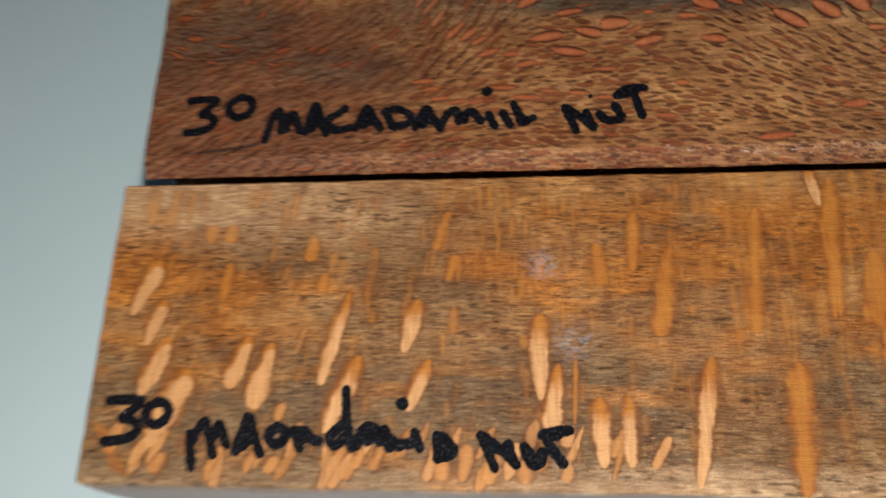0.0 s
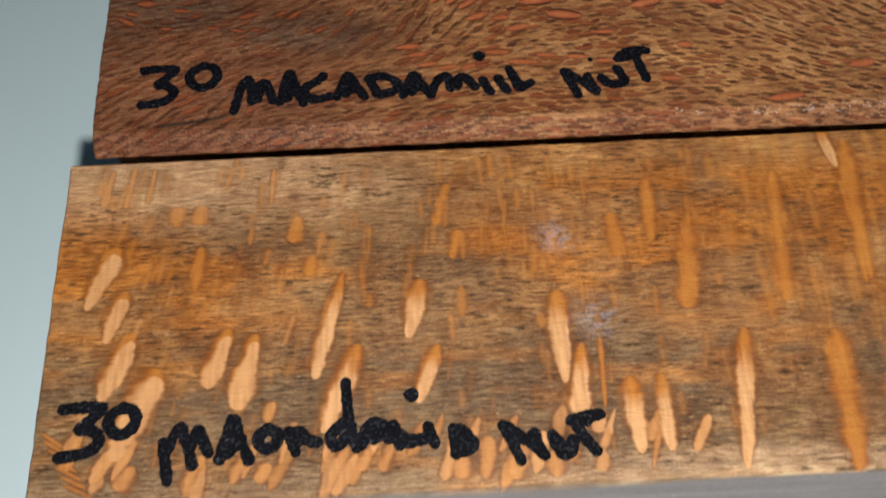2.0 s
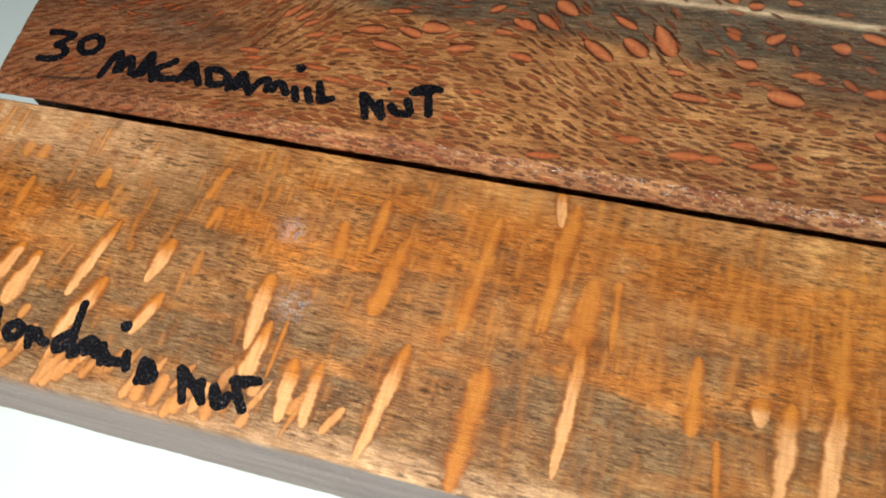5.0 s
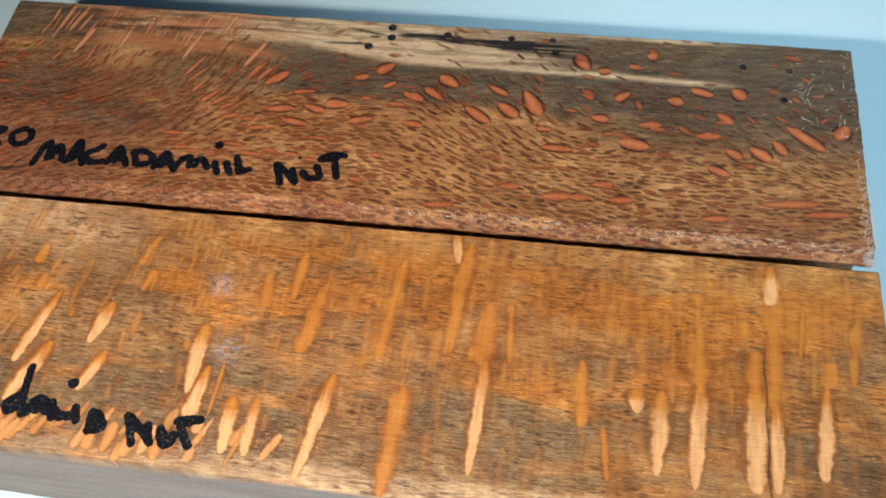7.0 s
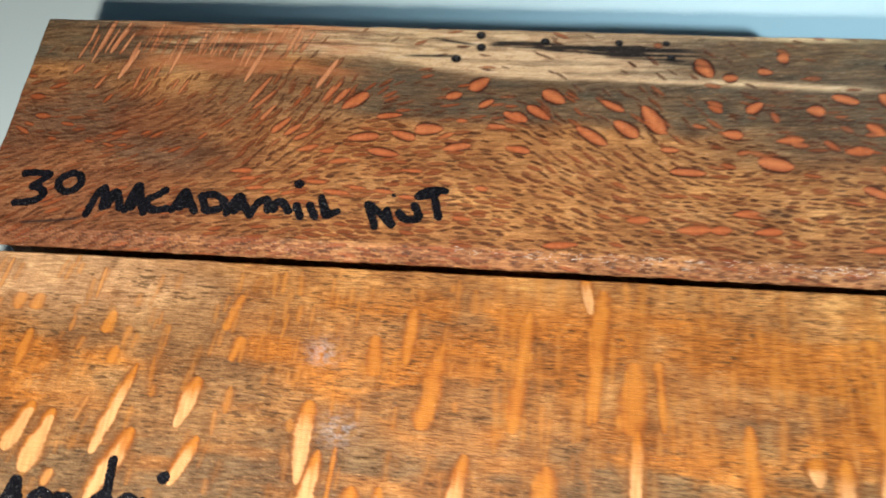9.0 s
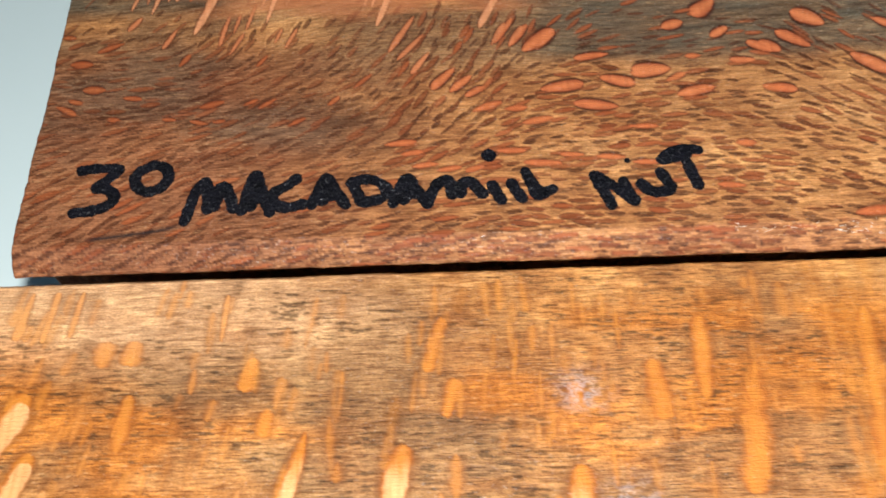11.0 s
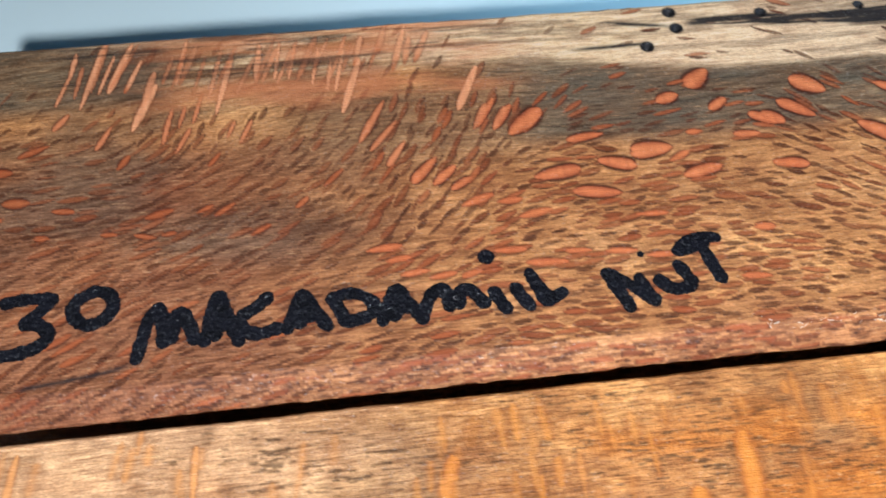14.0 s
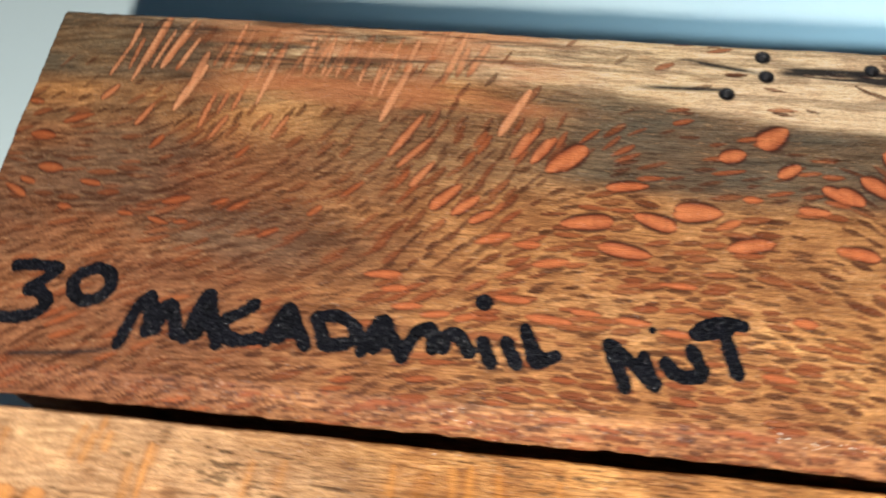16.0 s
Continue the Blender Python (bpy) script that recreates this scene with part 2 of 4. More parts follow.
def attributes(me, fig, extra):
    """Stores the masks; extra vertices (the middles of the ends) take the mean."""
    for name, masks in (("figure", (fig.ray, fig.pale, fig.rim, fig.pale_spot)), ("tone", (fig.grey, fig.sap, fig.black, fig.stria)),
                        ("cell", (fig.cell, fig.red, fig.front_tone, fig.ember))):
        at = me.attributes.new(name, "FLOAT_COLOR", "POINT")
        data = np.ones((fig.X.size + extra, 4), np.float32)
        for k, m in enumerate(masks):
            data[:fig.X.size, k] = np.clip(m, 0, 1).ravel()
        at.data.foreach_set("color", data.ravel())


def loft(sections, xs):
    """Grid of sections (closed loops of y, z, one per x) as vertices and quads, with a fan on each end."""
    nu, nv = sections.shape[:2]
    k = np.arange(nu * nv).reshape(nu, nv)
    n = np.roll(k, -1, axis=1)
    quads = np.stack([k[:-1], k[1:], n[1:], n[:-1]], -1).reshape(-1, 4)
    return k, quads


STEP = 0.13


def block_grid(x0, x1, y0, y1, height, round_front, round_back, batter, seed, chamfer=0.0, under=0.0):
    """The rounded bar of a block: a ring of points (front, top, back, underside) for each step along its length, in millimetres.
    x0, x1: functions of y for the sawn ends; y0, y1: functions of x for the long edges; batter: how far the foot of the front stands out;
    under: how far the front falls back below its rounded edge."""
    ny = int((35 - round_front - round_back) / STEP)
    fr = np.linspace(0, 1, 46)[:-1]
    arc = np.linspace(0, 1, 14)
    ring = [("f", v) for v in fr] + [("cf", v) for v in arc[:-1]] + [("t", v) for v in np.linspace(0, 1, ny)] + [("cb", v) for v in arc[1:]] \
        + [("b", v) for v in np.linspace(0, 1, 16)[1:]] + [("u", v) for v in np.linspace(0, 1, 6)[1:-1]]
    s = np.concatenate([[0, 0, 0, 0], np.arange(0, 1 + 1e-9, STEP / 130), [1, 1, 1, 1]])
    inset = np.concatenate([[1.2, 0.65, 0.3, 0.1], np.zeros(len(s) - 8), [0.1, 0.3, 0.65, 1.2]])
    out = np.concatenate([[0.0, 0.04, 0.15, 0.4], np.full(len(s) - 8, 0.75), [0.4, 0.15, 0.04, 0.0]])
    P = np.zeros((len(s), len(ring), 3))
    for j, (kind, v) in enumerate(ring):
        xm = 130 * s
        ya, yb = y0(xm), y1(xm)
        if kind == "f":
            y, z = ya - batter * (1 - v) + under * min(1.0, (height - round_front) * (1 - v) / 4.5), (height - round_front) * v + 0 * xm
        elif kind == "cf":
            a = v * math.pi / 2
            k = chamfer
            y, z = ya + round_front * (k * v + (1 - k) * (1 - math.cos(a))), height - round_front * (k * 0.8 * (1 - v) + (1 - k) * (1 - math.sin(a))) + 0 * xm
        elif kind == "t":
            y, z = ya + round_front + (yb - round_back - ya - round_front) * v, height + 0 * xm
        elif kind == "cb":
            a = (1 - v) * math.pi / 2
            y, z = yb - round_back * (1 - math.cos(a)), height - round_back * (1 - math.sin(a)) + 0 * xm
        elif kind == "b":
            y, z = yb, (height - round_back) * (1 - v) + 0 * xm
        else:
            y, z = yb + (ya - batter + under - yb) * v, 0 * xm
        xa, xb = x0(y, z), x1(y, z)
        P[:, j, 0] = xa + (xb - xa) * s
        P[:, j, 1], P[:, j, 2] = y, z
    # ends: the last rings draw in towards the middle of the end and stand a little proud, so that the sawn edge is worn
    cy, cz = P[:, :, 1].mean(1, keepdims=True), height / 2
    for i in range(len(s)):
        if inset[i]:
            P[i, :, 1] += (cy[i] - P[i, :, 1]) * inset[i] / 18
            P[i, :, 2] += (cz - P[i, :, 2]) * inset[i] / 14
            P[i, :, 0] += (-1 if i < len(s) / 2 else 1) * (0.75 - out[i]) * 0.4
    kinds = np.array([k for k, _ in ring])
    return P, kinds


def part(name, me, parent, label=""):
    ob = new(name, me)
    ob.parent = parent
    return tagged(ob, label)


def finish_block(name, P, fig, material, root, label):
    nu, nv = P.shape[:2]
    k, quads = loft(P, None)
    verts = (P.reshape(-1, 3) / 1000)
    caps = np.array([P[0].mean(0), P[-1].mean(0)]) / 1000
    c0, c1 = nu * nv, nu * nv + 1
    tris = [(k[0, (j + 1) % nv], c0, k[0, j]) for j in range(nv)] + [(k[-1, j], c1, k[-1, (j + 1) % nv]) for j in range(nv)]
    me = bpy.data.meshes.new(name)
    allv = np.vstack([verts, caps])
    me.vertices.add(len(allv))
    me.vertices.foreach_set("co", allv.ravel())
    loops = np.concatenate([quads[:, ::-1].ravel(), np.array(tris)[:, ::-1].ravel()])
    sizes = np.concatenate([np.full(len(quads), 4), np.full(len(tris), 3)])
    me.loops.add(len(loops))
    me.loops.foreach_set("vertex_index", loops.astype(np.int32))
    me.polygons.add(len(sizes))
    me.polygons.foreach_set("loop_start", np.concatenate([[0], np.cumsum(sizes)[:-1]]).astype(np.int32))
    me.polygons.foreach_set("use_smooth", np.ones(len(sizes), bool))
    me.update(calc_edges=True)
    me.validate()
    attributes(me, fig, 2)
    me.materials.append(material)
    return part(name, me, root, label)


# ---- the room, plain, round the bench ----
for name, lo, hi in (("wall_north", (-2.0, 1.9, -0.75), (2.0, 2.0, 1.75)), ("wall_south", (-2.0, -2.0, -0.75), (2.0, -1.9, 1.75)),
                     ("wall_west", (-2.0, -1.9, -0.75), (-1.9, 1.9, 1.75)), ("wall_east", (1.9, -1.9, -0.75), (2.0, 1.9, 1.75))):
    tagged(box(name, lo, hi, plaster), "plain pale painted wall of the room", "wall", kind="structure")
tagged(box("ceiling", (-2.0, -2.0, 1.75), (2.0, 2.0, 1.85), plaster), "plain pale painted ceiling", "ceiling", kind="structure")
tagged(box("floor", (-2.0, -2.0, -0.85), (2.0, 2.0, -0.75), boards), "plain dark floor under the table", "floor", kind="structure")

table = tagged(new("table"), "smooth white laminate table top under the wooden blocks", "table")
box("tabletop", (-0.7, -0.45, -0.03), (0.8, 0.5, 0.0), white, 0.004, table)
for lx in (-0.62, 0.67):
    for ly in (-0.37, 0.37):
        box("leg", (lx, ly, -0.75), (lx + 0.05, ly + 0.05, -0.03), white, 0.004, table)

# ---- the orange-brown block ----
PALE_A = [(5.3, -10.5, 2.9, -16.0, 2.1), (6.5, -15.2, 5.0, -19.4, 1.7), (7.6, -19.5, 5.2, -25.0, 2.2), (16.6, -19.4, 14.8, -24.2, 2.1),
          (19.2, -20.1, 17.5, -26.3, 2.4), (27.4, -14.2, 24.7, -23.8, 1.6), (34.9, -15.3, 33.5, -20.3, 1.8), (28.8, -21.6, 25.5, -28.9, 2.1),
          (36.3, -22.0, 34.2, -26.5, 1.6), (48.0, -17.1, 47.9, -25.3, 2.1), (49.8, -22.5, 48.8, -29.3, 2.0), (53.9, -26.0, 54.1, -32.1, 2.1),
          (56.8, -25.9, 56.8, -32.0, 1.9), (65.4, -21.7, 63.3, -34.0, 1.9), (10.2, -23.1, 6.7, -30.4, 3.3), (77.5, 0.2, 78.3, -3.9, 1.4)]
ORANGE_A = [(51.6, -21.2, 51.3, -27.8, 0.8), (74.1, -21.6, 73.3, -34.6, 3.3), (13.5, -10.0, 13.1, -14.4, 1.7), (37.9, -4.2, 36.7, -8.6, 1.7),
            (38.9, -9.4, 38.1, -12.3, 1.6), (62.1, -8.6, 60.4, -18.6, 2.6), (58.4, -4.6, 58.0, -11.4, 1.8), (54.2, -8.2, 54.6, -12.9, 2.4),
            (71.5, -4.2, 70.2, -18.2, 2.4), (79.7, -1.0, 78.3, -16.8, 2.4), (23.0, -7.2, 22.4, -9.8, 1.6), (11.0, -5.5, 10.8, -7.5, 2.0),
            (13.3, -5.5, 13.0, -7.4, 2.0), (24.4, -11.5, 24.1, -13.4, 1.6), (48.1, -9.9, 48.1, -11.9, 1.7), (4.1, -0.9, 3.4, -5.0, 0.9),
            (6.2, -0.9, 5.6, -5.2, 0.8), (8.3, -0.9, 7.8, -4.8, 0.8), (20.4, -1.6, 20.2, -5.6, 0.6)]
PALE_A_FAR = [(83.4, -17.8, 82.9, -31.1, 1.7), (108.7, -17.4, 108.0, -29.6, 2.1), (115.0, -17.0, 114.7, -29.2, 2.9), (117.2, -19.3, 116.9, -28.9, 1.8),
              (123.0, -16.4, 122.0, -26.9, 1.9), (104.3, -19.4, 103.8, -28.5, 2.3), (101.3, -19.4, 101.5, -21.5, 2.0), (117.3, -1.2, 116.9, -5.7, 2.1)]
ORANGE_A_FAR = [(83.2, -9.5, 82.7, -17.5, 3.6), (94.9, -15.7, 95.1, -23.8, 2.1), (108.7, -9.8, 108.5, -17.4, 2.7), (115.0, -12.2, 114.9, -16.7, 3.0),
                (117.7, -1.5, 116.9, -19.3, 2.7), (123.7, -12.7, 123.3, -15.7, 2.9), (97.7, -23.8, 98.4, -29.8, 1.2), (79.2, -7.5, 78.9, -16.4, 1.8),
                (127.0, -6.9, 126.0, -15.3, 1.6), (120.9, -6.1, 120.2, -12.3, 1.0), (113.9, -8.4, 113.8, -10.2, 3.1), (108.4, -5.2, 108.4, -6.7, 2.5),
                (85.7, -9.2, 86.2, -17.1, 1.4)]
SALMON_A = [(8.7, -31.2, 7.4, -33.0, 2.1), (14.8, -30.5, 13.5, -32.7, 1.5), (18.5, -30.7, 17.5, -32.9, 1.5), (20.7, -31.5, 19.7, -32.9, 1.5),
            (29.7, -30.7, 28.9, -32.4, 1.4), (31.6, -30.9, 30.7, -32.5, 1.4), (38.1, -31.2, 37.7, -33.5, 2.1), (40.5, -30.1, 39.9, -33.6, 2.0),
            (43.1, -32.1, 42.6, -33.8, 2.3), (46.2, -31.6, 46.2, -33.8, 2.0), (20.9, -25.9, 20.4, -27.7, 1.4)]


def orange_block():
    root = tagged(new("wooden_block"), "orange-brown figured wood block with pale flecks and black marker writing", "wood block",
                  "two blocks side by side")
    wav = lambda t, sc, amp, seed: (field(t, 0 * t + 5 * seed, sc, 3, seed) - 0.5) * 2 * amp
    P, kinds = block_grid(lambda y, z: -0.3 + ramp(16 - z, 0, 16) * 4.6 * ramp(-y, 20, 34) + wav(y, 3, 0.12, 2) ,
                          lambda y, z: 130.2 + wav(y, 3, 0.12, 4),
                          lambda x: -34.3 - 0.6 * x / 130 + wav(x, 9, 0.12, 5) + wav(x, 1.2, 0.06, 6), lambda x: 0.05 + 0.5 * x / 130 + wav(x, 6, 0.1, 7) + wav(x, 0.7, 0.05, 8),
                          22.0, 0.55, 0.4, 0.9, 1)
    X, Y, Z = P[..., 0], P[..., 1], P[..., 2]
    fig = Figure(X, Y)
    fig.wobble, fig.blunt = 0.75, 0.38
    fig.stria = 0.04 + 0.92 * (0.40 * field(X, Y, 1.2, 0.16, 41, 1) + 0.35 * field(X, Y, 1.3, 3.2, 42, 2) + 0.25 * field(X, Y, 9, 4, 50, 2))
    front = np.broadcast_to(np.isin(kinds, ["f", "u"]), X.shape)
    # grey front: the cast of cool window light is put into the colour
    fig.front_tone = np.where(front, ramp(21.4 - Z + 3.0 * (field(X, Z, 16, 3, 9) - 0.5), 0.0, 1.0 + 4.0 * ramp(70 - X, 0, 40)), 0)
    fig.grey = np.maximum(ramp(-Y + 6 * (field(X, Y, 14, 7, 1) - 0.5), 15, 24) * ramp(field(X, Y, 9, 2.2, 2), 0.28, 0.6) * 0.92,
                          ramp(field(X, Y, 16, 5, 3), 0.55, 0.75) * 0.6 * ramp(-Y, 0, 3))
    # pale tan end, lightened further by torch gloss painted into the colour
    pale_gloss_end = ramp(42 - X + 16 * (field(X, Y, 6, 3, 49) - 0.5), 0, 22) * ramp(Y, -10, -4)
    fig.grey = fig.grey * (1 - 0.7 * pale_gloss_end)
    fig.grey = np.maximum(fig.grey, 0.7 * ramp(X, 58, 66) * ramp(100 - X, 0, 12) * ramp(-Y, 22, 30))
    fig.red = ramp(field(X, Y, 11, 6, 4), 0.36, 0.56) * ramp(-Y, 1, 5) * ramp(26 + Y, 0, 8) * 0.9
    fig.sap = 0.6 * pale_gloss_end + ramp(-Y + 1.2 * (field(X, Y, 5, 2, 12) - 0.5), 31.2, 32.8) * 0.65 * (0.5 + field(X, Y, 3, 2, 5)) * (0.35 + 0.65 * ramp(X, 38, 52))
    fig.cell = ramp(field(X, Y, 1.1, 0.16, 6, 2), 0.60, 0.74) * ramp(field(X, Y, 7, 3, 46), 0.35, 0.6) * 0.8
    r = np.random.default_rng(21)
    for _ in range(520):
        x, y = r.uniform(3, 129), r.uniform(-32, -0.5)
        right = x > 64
        a = radians(r.normal(90, 2.5) if x > 45 else r.normal(74 + x * 0.35, 5))
        ln, wd = (r.uniform(1.5, 6.0), r.uniform(0.9, 2.2)) if right else (r.uniform(0.9, 3.2), r.uniform(0.6, 1.5))
        fig.fleck(x - ln / 2 * math.cos(a), y - ln / 2 * math.sin(a), x + ln / 2 * math.cos(a), y + ln / 2 * math.sin(a), wd,
                  r.uniform(0.2, 0.7) * (0.8 if right else 1.0) * (0.9 if y > -20 else 0.5), r.uniform(0, 0.3) if y > -18 else r.uniform(0.1, 0.8), 0.2, 1.4, 1.0)
    for _ in range(46):
        x, y = r.uniform(2, 60), r.uniform(-33.2, -29)
        ln, wd, a = r.uniform(1.5, 4.0), r.uniform(0.7, 1.7), radians(r.normal(68, 6))
        fig.fleck(x - ln / 2 * math.cos(a), y - ln / 2 * math.sin(a), x + ln / 2 * math.cos(a), y + ln / 2 * math.sin(a), wd, r.uniform(0.6, 0.95), r.uniform(0.35, 0.8), 0.5)
    for k in range(7):
        fig.fleck(0.1 + 0.45 * k, -27.6 - 0.8 * k, 2.2 + 0.5 * k, -29.0 - 0.75 * k, 0.42, 0.8, 0.15, 0.7)
    for f in SALMON_A:
        fig.fleck(*f, 0.85, 0.4, 0.5, 1.6, 0.6)
    for f in ORANGE_A + ORANGE_A_FAR:
        fig.fleck(*f, 0.85, 0.04, 0.3, 2.4, 0.55)
    for f in PALE_A + PALE_A_FAR:
        top = (f[0], f[1] + 0.8, f[2], f[3] + 0.7, f[4] * 1.2)
        fig.fleck(*top, 0.85, 0.0, 0.5, 1.2, 0.5)
        fig.fleck(*f, 0.95, 0.72 if f[0] < 24 else 0.9, 0.0, 1.5, 0.45)
    fig.pale = np.maximum(fig.pale, 0.45 * pale_gloss_end * fig.ray)
    # two small pale grey spots in the colour, broken up by noise
    for wx, wy, wr in ((48.6, -10.6, 1.5), (51.6, -19.2, 1.6)):
        fig.pale_spot = np.maximum(fig.pale_spot, 0.5 * np.exp(-(((X - wx) / wr / 1.2) ** 2 + ((Y - wy) / wr) ** 2)) * ramp(field(X, Y, 0.6, 0.4, 31), 0.35, 0.6))
    crack = np.exp(-((X - 116.1 - 0.1 * np.sin(Y)) / 0.1) ** 2) * ramp(-Y, 10, 14) * ramp(33.5 + Y, 0, 1)
    knot = np.where(front, np.exp(-((Z - 15.4 - 0.12 * X) / 0.22) ** 2) * ramp(12 - X, 0, 8) * 0.8, 0)
    fig.black = np.maximum(np.maximum(fig.black, crack * 0.85), knot)
    top = np.broadcast_to(np.isin(kinds, ["t"]), X.shape)
    P[..., 2] += np.where(top, (field(X, Y, 5, 0.5, 8) - 0.5) * 0.05 + (field(X, Y, 20, 9, 10) - 0.5) * 0.12 - 0.06 * crack, 0)
    P[..., 1] += np.where(front, (field(X, Z, 8, 0.6, 11) - 0.5) * 0.12, 0)
    finish_block("body", P, fig, wood_a, root, "orange-brown wood with grey front")
    return root


# ---- the red-brown block ----
BIG_B = [(47.4, 17.9, 51.2, 18.4, 1.3), (52.9, 19.1, 55.9, 18.2, 1.2), (55.9, 19.9, 59.3, 19.8, 1.3), (50.3, 16.2, 54.1, 15.7, 1.1),
         (59.7, 16.8, 62.6, 17.5, 1.1), (50.7, 21.4, 53.8, 21.8, 0.8), (46.0, 22.5, 49.0, 25.0, 1.5), (37.4, 18.3, 39.5, 20.7, 0.9),
         (39.1, 18.0, 41.0, 19.7, 0.8), (40.5, 17.4, 42.1, 18.4, 0.7), (44.8, 23.2, 46.5, 25.7, 0.8), (43.4, 23.5, 45.1, 26.5, 0.6),
         (59.3, 24.8, 61.2, 25.4, 1.1), (66.9, 22.7, 69.0, 21.5, 1.0), (65.0, 20.6, 67.2, 20.5, 0.7), (63.7, 23.5, 65.3, 24.5, 0.9),
         (62.4, 26.2, 64.5, 28.0, 1.6)]
SMALL_B = [(41.1, 15.7, 43.7, 16.6, 0.9), (44.0, 15.8, 45.9, 15.9, 0.8), (45.5, 14.2, 48.2, 14.7, 0.9), (45.4, 10.0, 48.6, 9.8, 0.9),
           (43.1, 11.3, 45.5, 11.2, 0.8), (51.7, 10.4, 54.1, 10.2, 0.7), (54.8, 9.7, 57.2, 9.6, 0.7), (48.6, 10.7, 50.6, 10.6, 0.6),
           (35.7, 9.9, 37.9, 10.1, 0.7), (37.8, 9.4, 39.9, 9.7, 0.7), (33.3, 12.3, 35.9, 12.5, 0.8), (34.7, 11.2, 36.4, 11.4, 0.7),
           (40.3, 9.3, 41.8, 9.7, 0.7), (54.8, 13.5, 57.4, 13.4, 0.6), (64.0, 11.3, 65.5, 11.2, 0.8), (61.0, 21.2, 62.3, 21.2, 0.7),
           (58.9, 18.4, 60.6, 19.2, 0.8), (67.4, 17.4, 69.5, 17.0, 1.1), (61.7, 7.1, 63.9, 6.9, 0.7)]
CELL_B = [(3.3, 22.7, 5.3, 22.6, 1.0), (5.0, 19.6, 7.0, 19.5, 1.0), (2.0, 26.1, 3.1, 26.0, 0.6), (2.9, 17.7, 4.7, 16.8, 0.7),
          (5.6, 24.1, 7.9, 25.1, 0.7), (8.9, 18.5, 10.6, 18.3, 0.6), (16.2, 17.1, 18.3, 17.7, 0.9), (20.2, 17.2, 21.4, 17.8, 0.5),
          (21.6, 16.8, 23.1, 17.8, 0.6), (13.7, 22.1, 14.5, 23.4, 0.7), (3.8, 18.4, 5.1, 18.0, 0.6), (21.0, 21.7, 21.9, 23.0, 0.5),
          (7.9, 16.1, 8.9, 16.0, 0.6), (12.9, 15.9, 14.1, 15.8, 0.5), (15.5, 15.6, 17.0, 15.2, 0.5), (17.6, 15.4, 18.6, 15.5, 0.5),
          (28.0, 16.9, 28.9, 17.8, 0.6), (30.3, 18.8, 31.8, 20.3, 0.6), (24.4, 14.7, 25.9, 15.5, 0.5)]
FAR_B = [(91.2, 32.1, 92.8, 29.4, 1.9), (101.2, 32.7, 102.5, 32.8, 1.5), (94.3, 29.2, 96.0, 29.4, 1.2), (98.7, 30.5, 100.4, 30.4, 1.0),
         (97.0, 24.1, 98.8, 25.5, 1.3), (104.2, 24.7, 106.2, 24.5, 1.5), (107.4, 26.9, 110.4, 26.1, 1.3), (113.1, 27.4, 114.7, 26.0, 1.8),
         (93.9, 20.7, 96.1, 20.5, 1.3), (97.8, 16.8, 101.8, 16.2, 1.9), (120.1, 21.4, 124.8, 17.9, 1.6), (126.6, 20.0, 128.1, 22.1, 1.9),
         (112.0, 16.7, 113.9, 15.6, 1.3), (115.2, 17.3, 117.8, 15.6, 1.6), (118.3, 18.7, 119.8, 16.7, 1.3), (109.6, 13.6, 112.3, 12.6, 1.2)]
MIDDLE_B = [(71.7, 26.2, 74.4, 24.6, 1.7), (69.8, 23.8, 72.6, 21.9, 1.2), (68.0, 22.6, 69.7, 21.5, 1.2), (76.1, 20.8, 79.7, 18.4, 1.5),
            (79.1, 25.0, 81.8, 23.6, 1.0), (80.7, 21.9, 83.5, 19.8, 1.7), (84.2, 24.4, 86.6, 20.4, 2.0), (55.8, 19.4, 59.2, 19.7, 1.2),
            (68.1, 17.4, 70.3, 16.9, 1.0), (86.4, 18.0, 88.4, 18.0, 0.8), (87.4, 14.9, 91.5, 14.8, 1.1), (60.1, 16.9, 63.0, 17.5, 1.0)]
FAR_CELL_B = [(95.4, 17.8, 97.0, 18.2, 0.8), (102.0, 19.4, 103.8, 19.4, 1.0), (105.8, 20.1, 107.4, 18.9, 1.1), (109.5, 19.4, 110.9, 18.5, 1.1),
              (111.8, 22.6, 113.0, 21.4, 1.0), (115.0, 22.6, 116.1, 21.7, 0.8), (113.9, 14.5, 115.8, 14.2, 0.9), (107.3, 11.7, 109.6, 11.4, 0.6),
              (124.8, 22.8, 125.7, 23.2, 0.8), (95.7, 9.1, 98.0, 9.0, 0.6), (93.4, 16.2, 95.0, 15.8, 0.8), (51.4, 21.5, 53.6, 21.7, 0.7),
              (103.0, 15.2, 105.0, 15.0, 0.6), (120.4, 34.3, 122.8, 33.8, 1.0)]
FAR_SMALL_B = [(88.0, 6.8, 91.8, 7.1, 1.5), (91.8, 7.0, 94.1, 7.2, 1.3), (96.8, 7.0, 99.8, 7.3, 1.3), (116.2, 8.3, 123.6, 9.1, 1.4),
               (121.3, 7.2, 127.1, 7.8, 1.2), (108.5, 5.3, 112.1, 5.7, 1.1), (94.5, 9.3, 97.3, 9.6, 1.2), (72.6, 3.9, 76.5, 4.3, 1.1),
               (82.2, 7.8, 84.9, 8.1, 1.3), (100.1, 19.9, 103.3, 20.2, 1.2), (111.0, 22.8, 113.0, 21.4, 1.6), (108.1, 18.7, 111.2, 19.0, 1.6)]
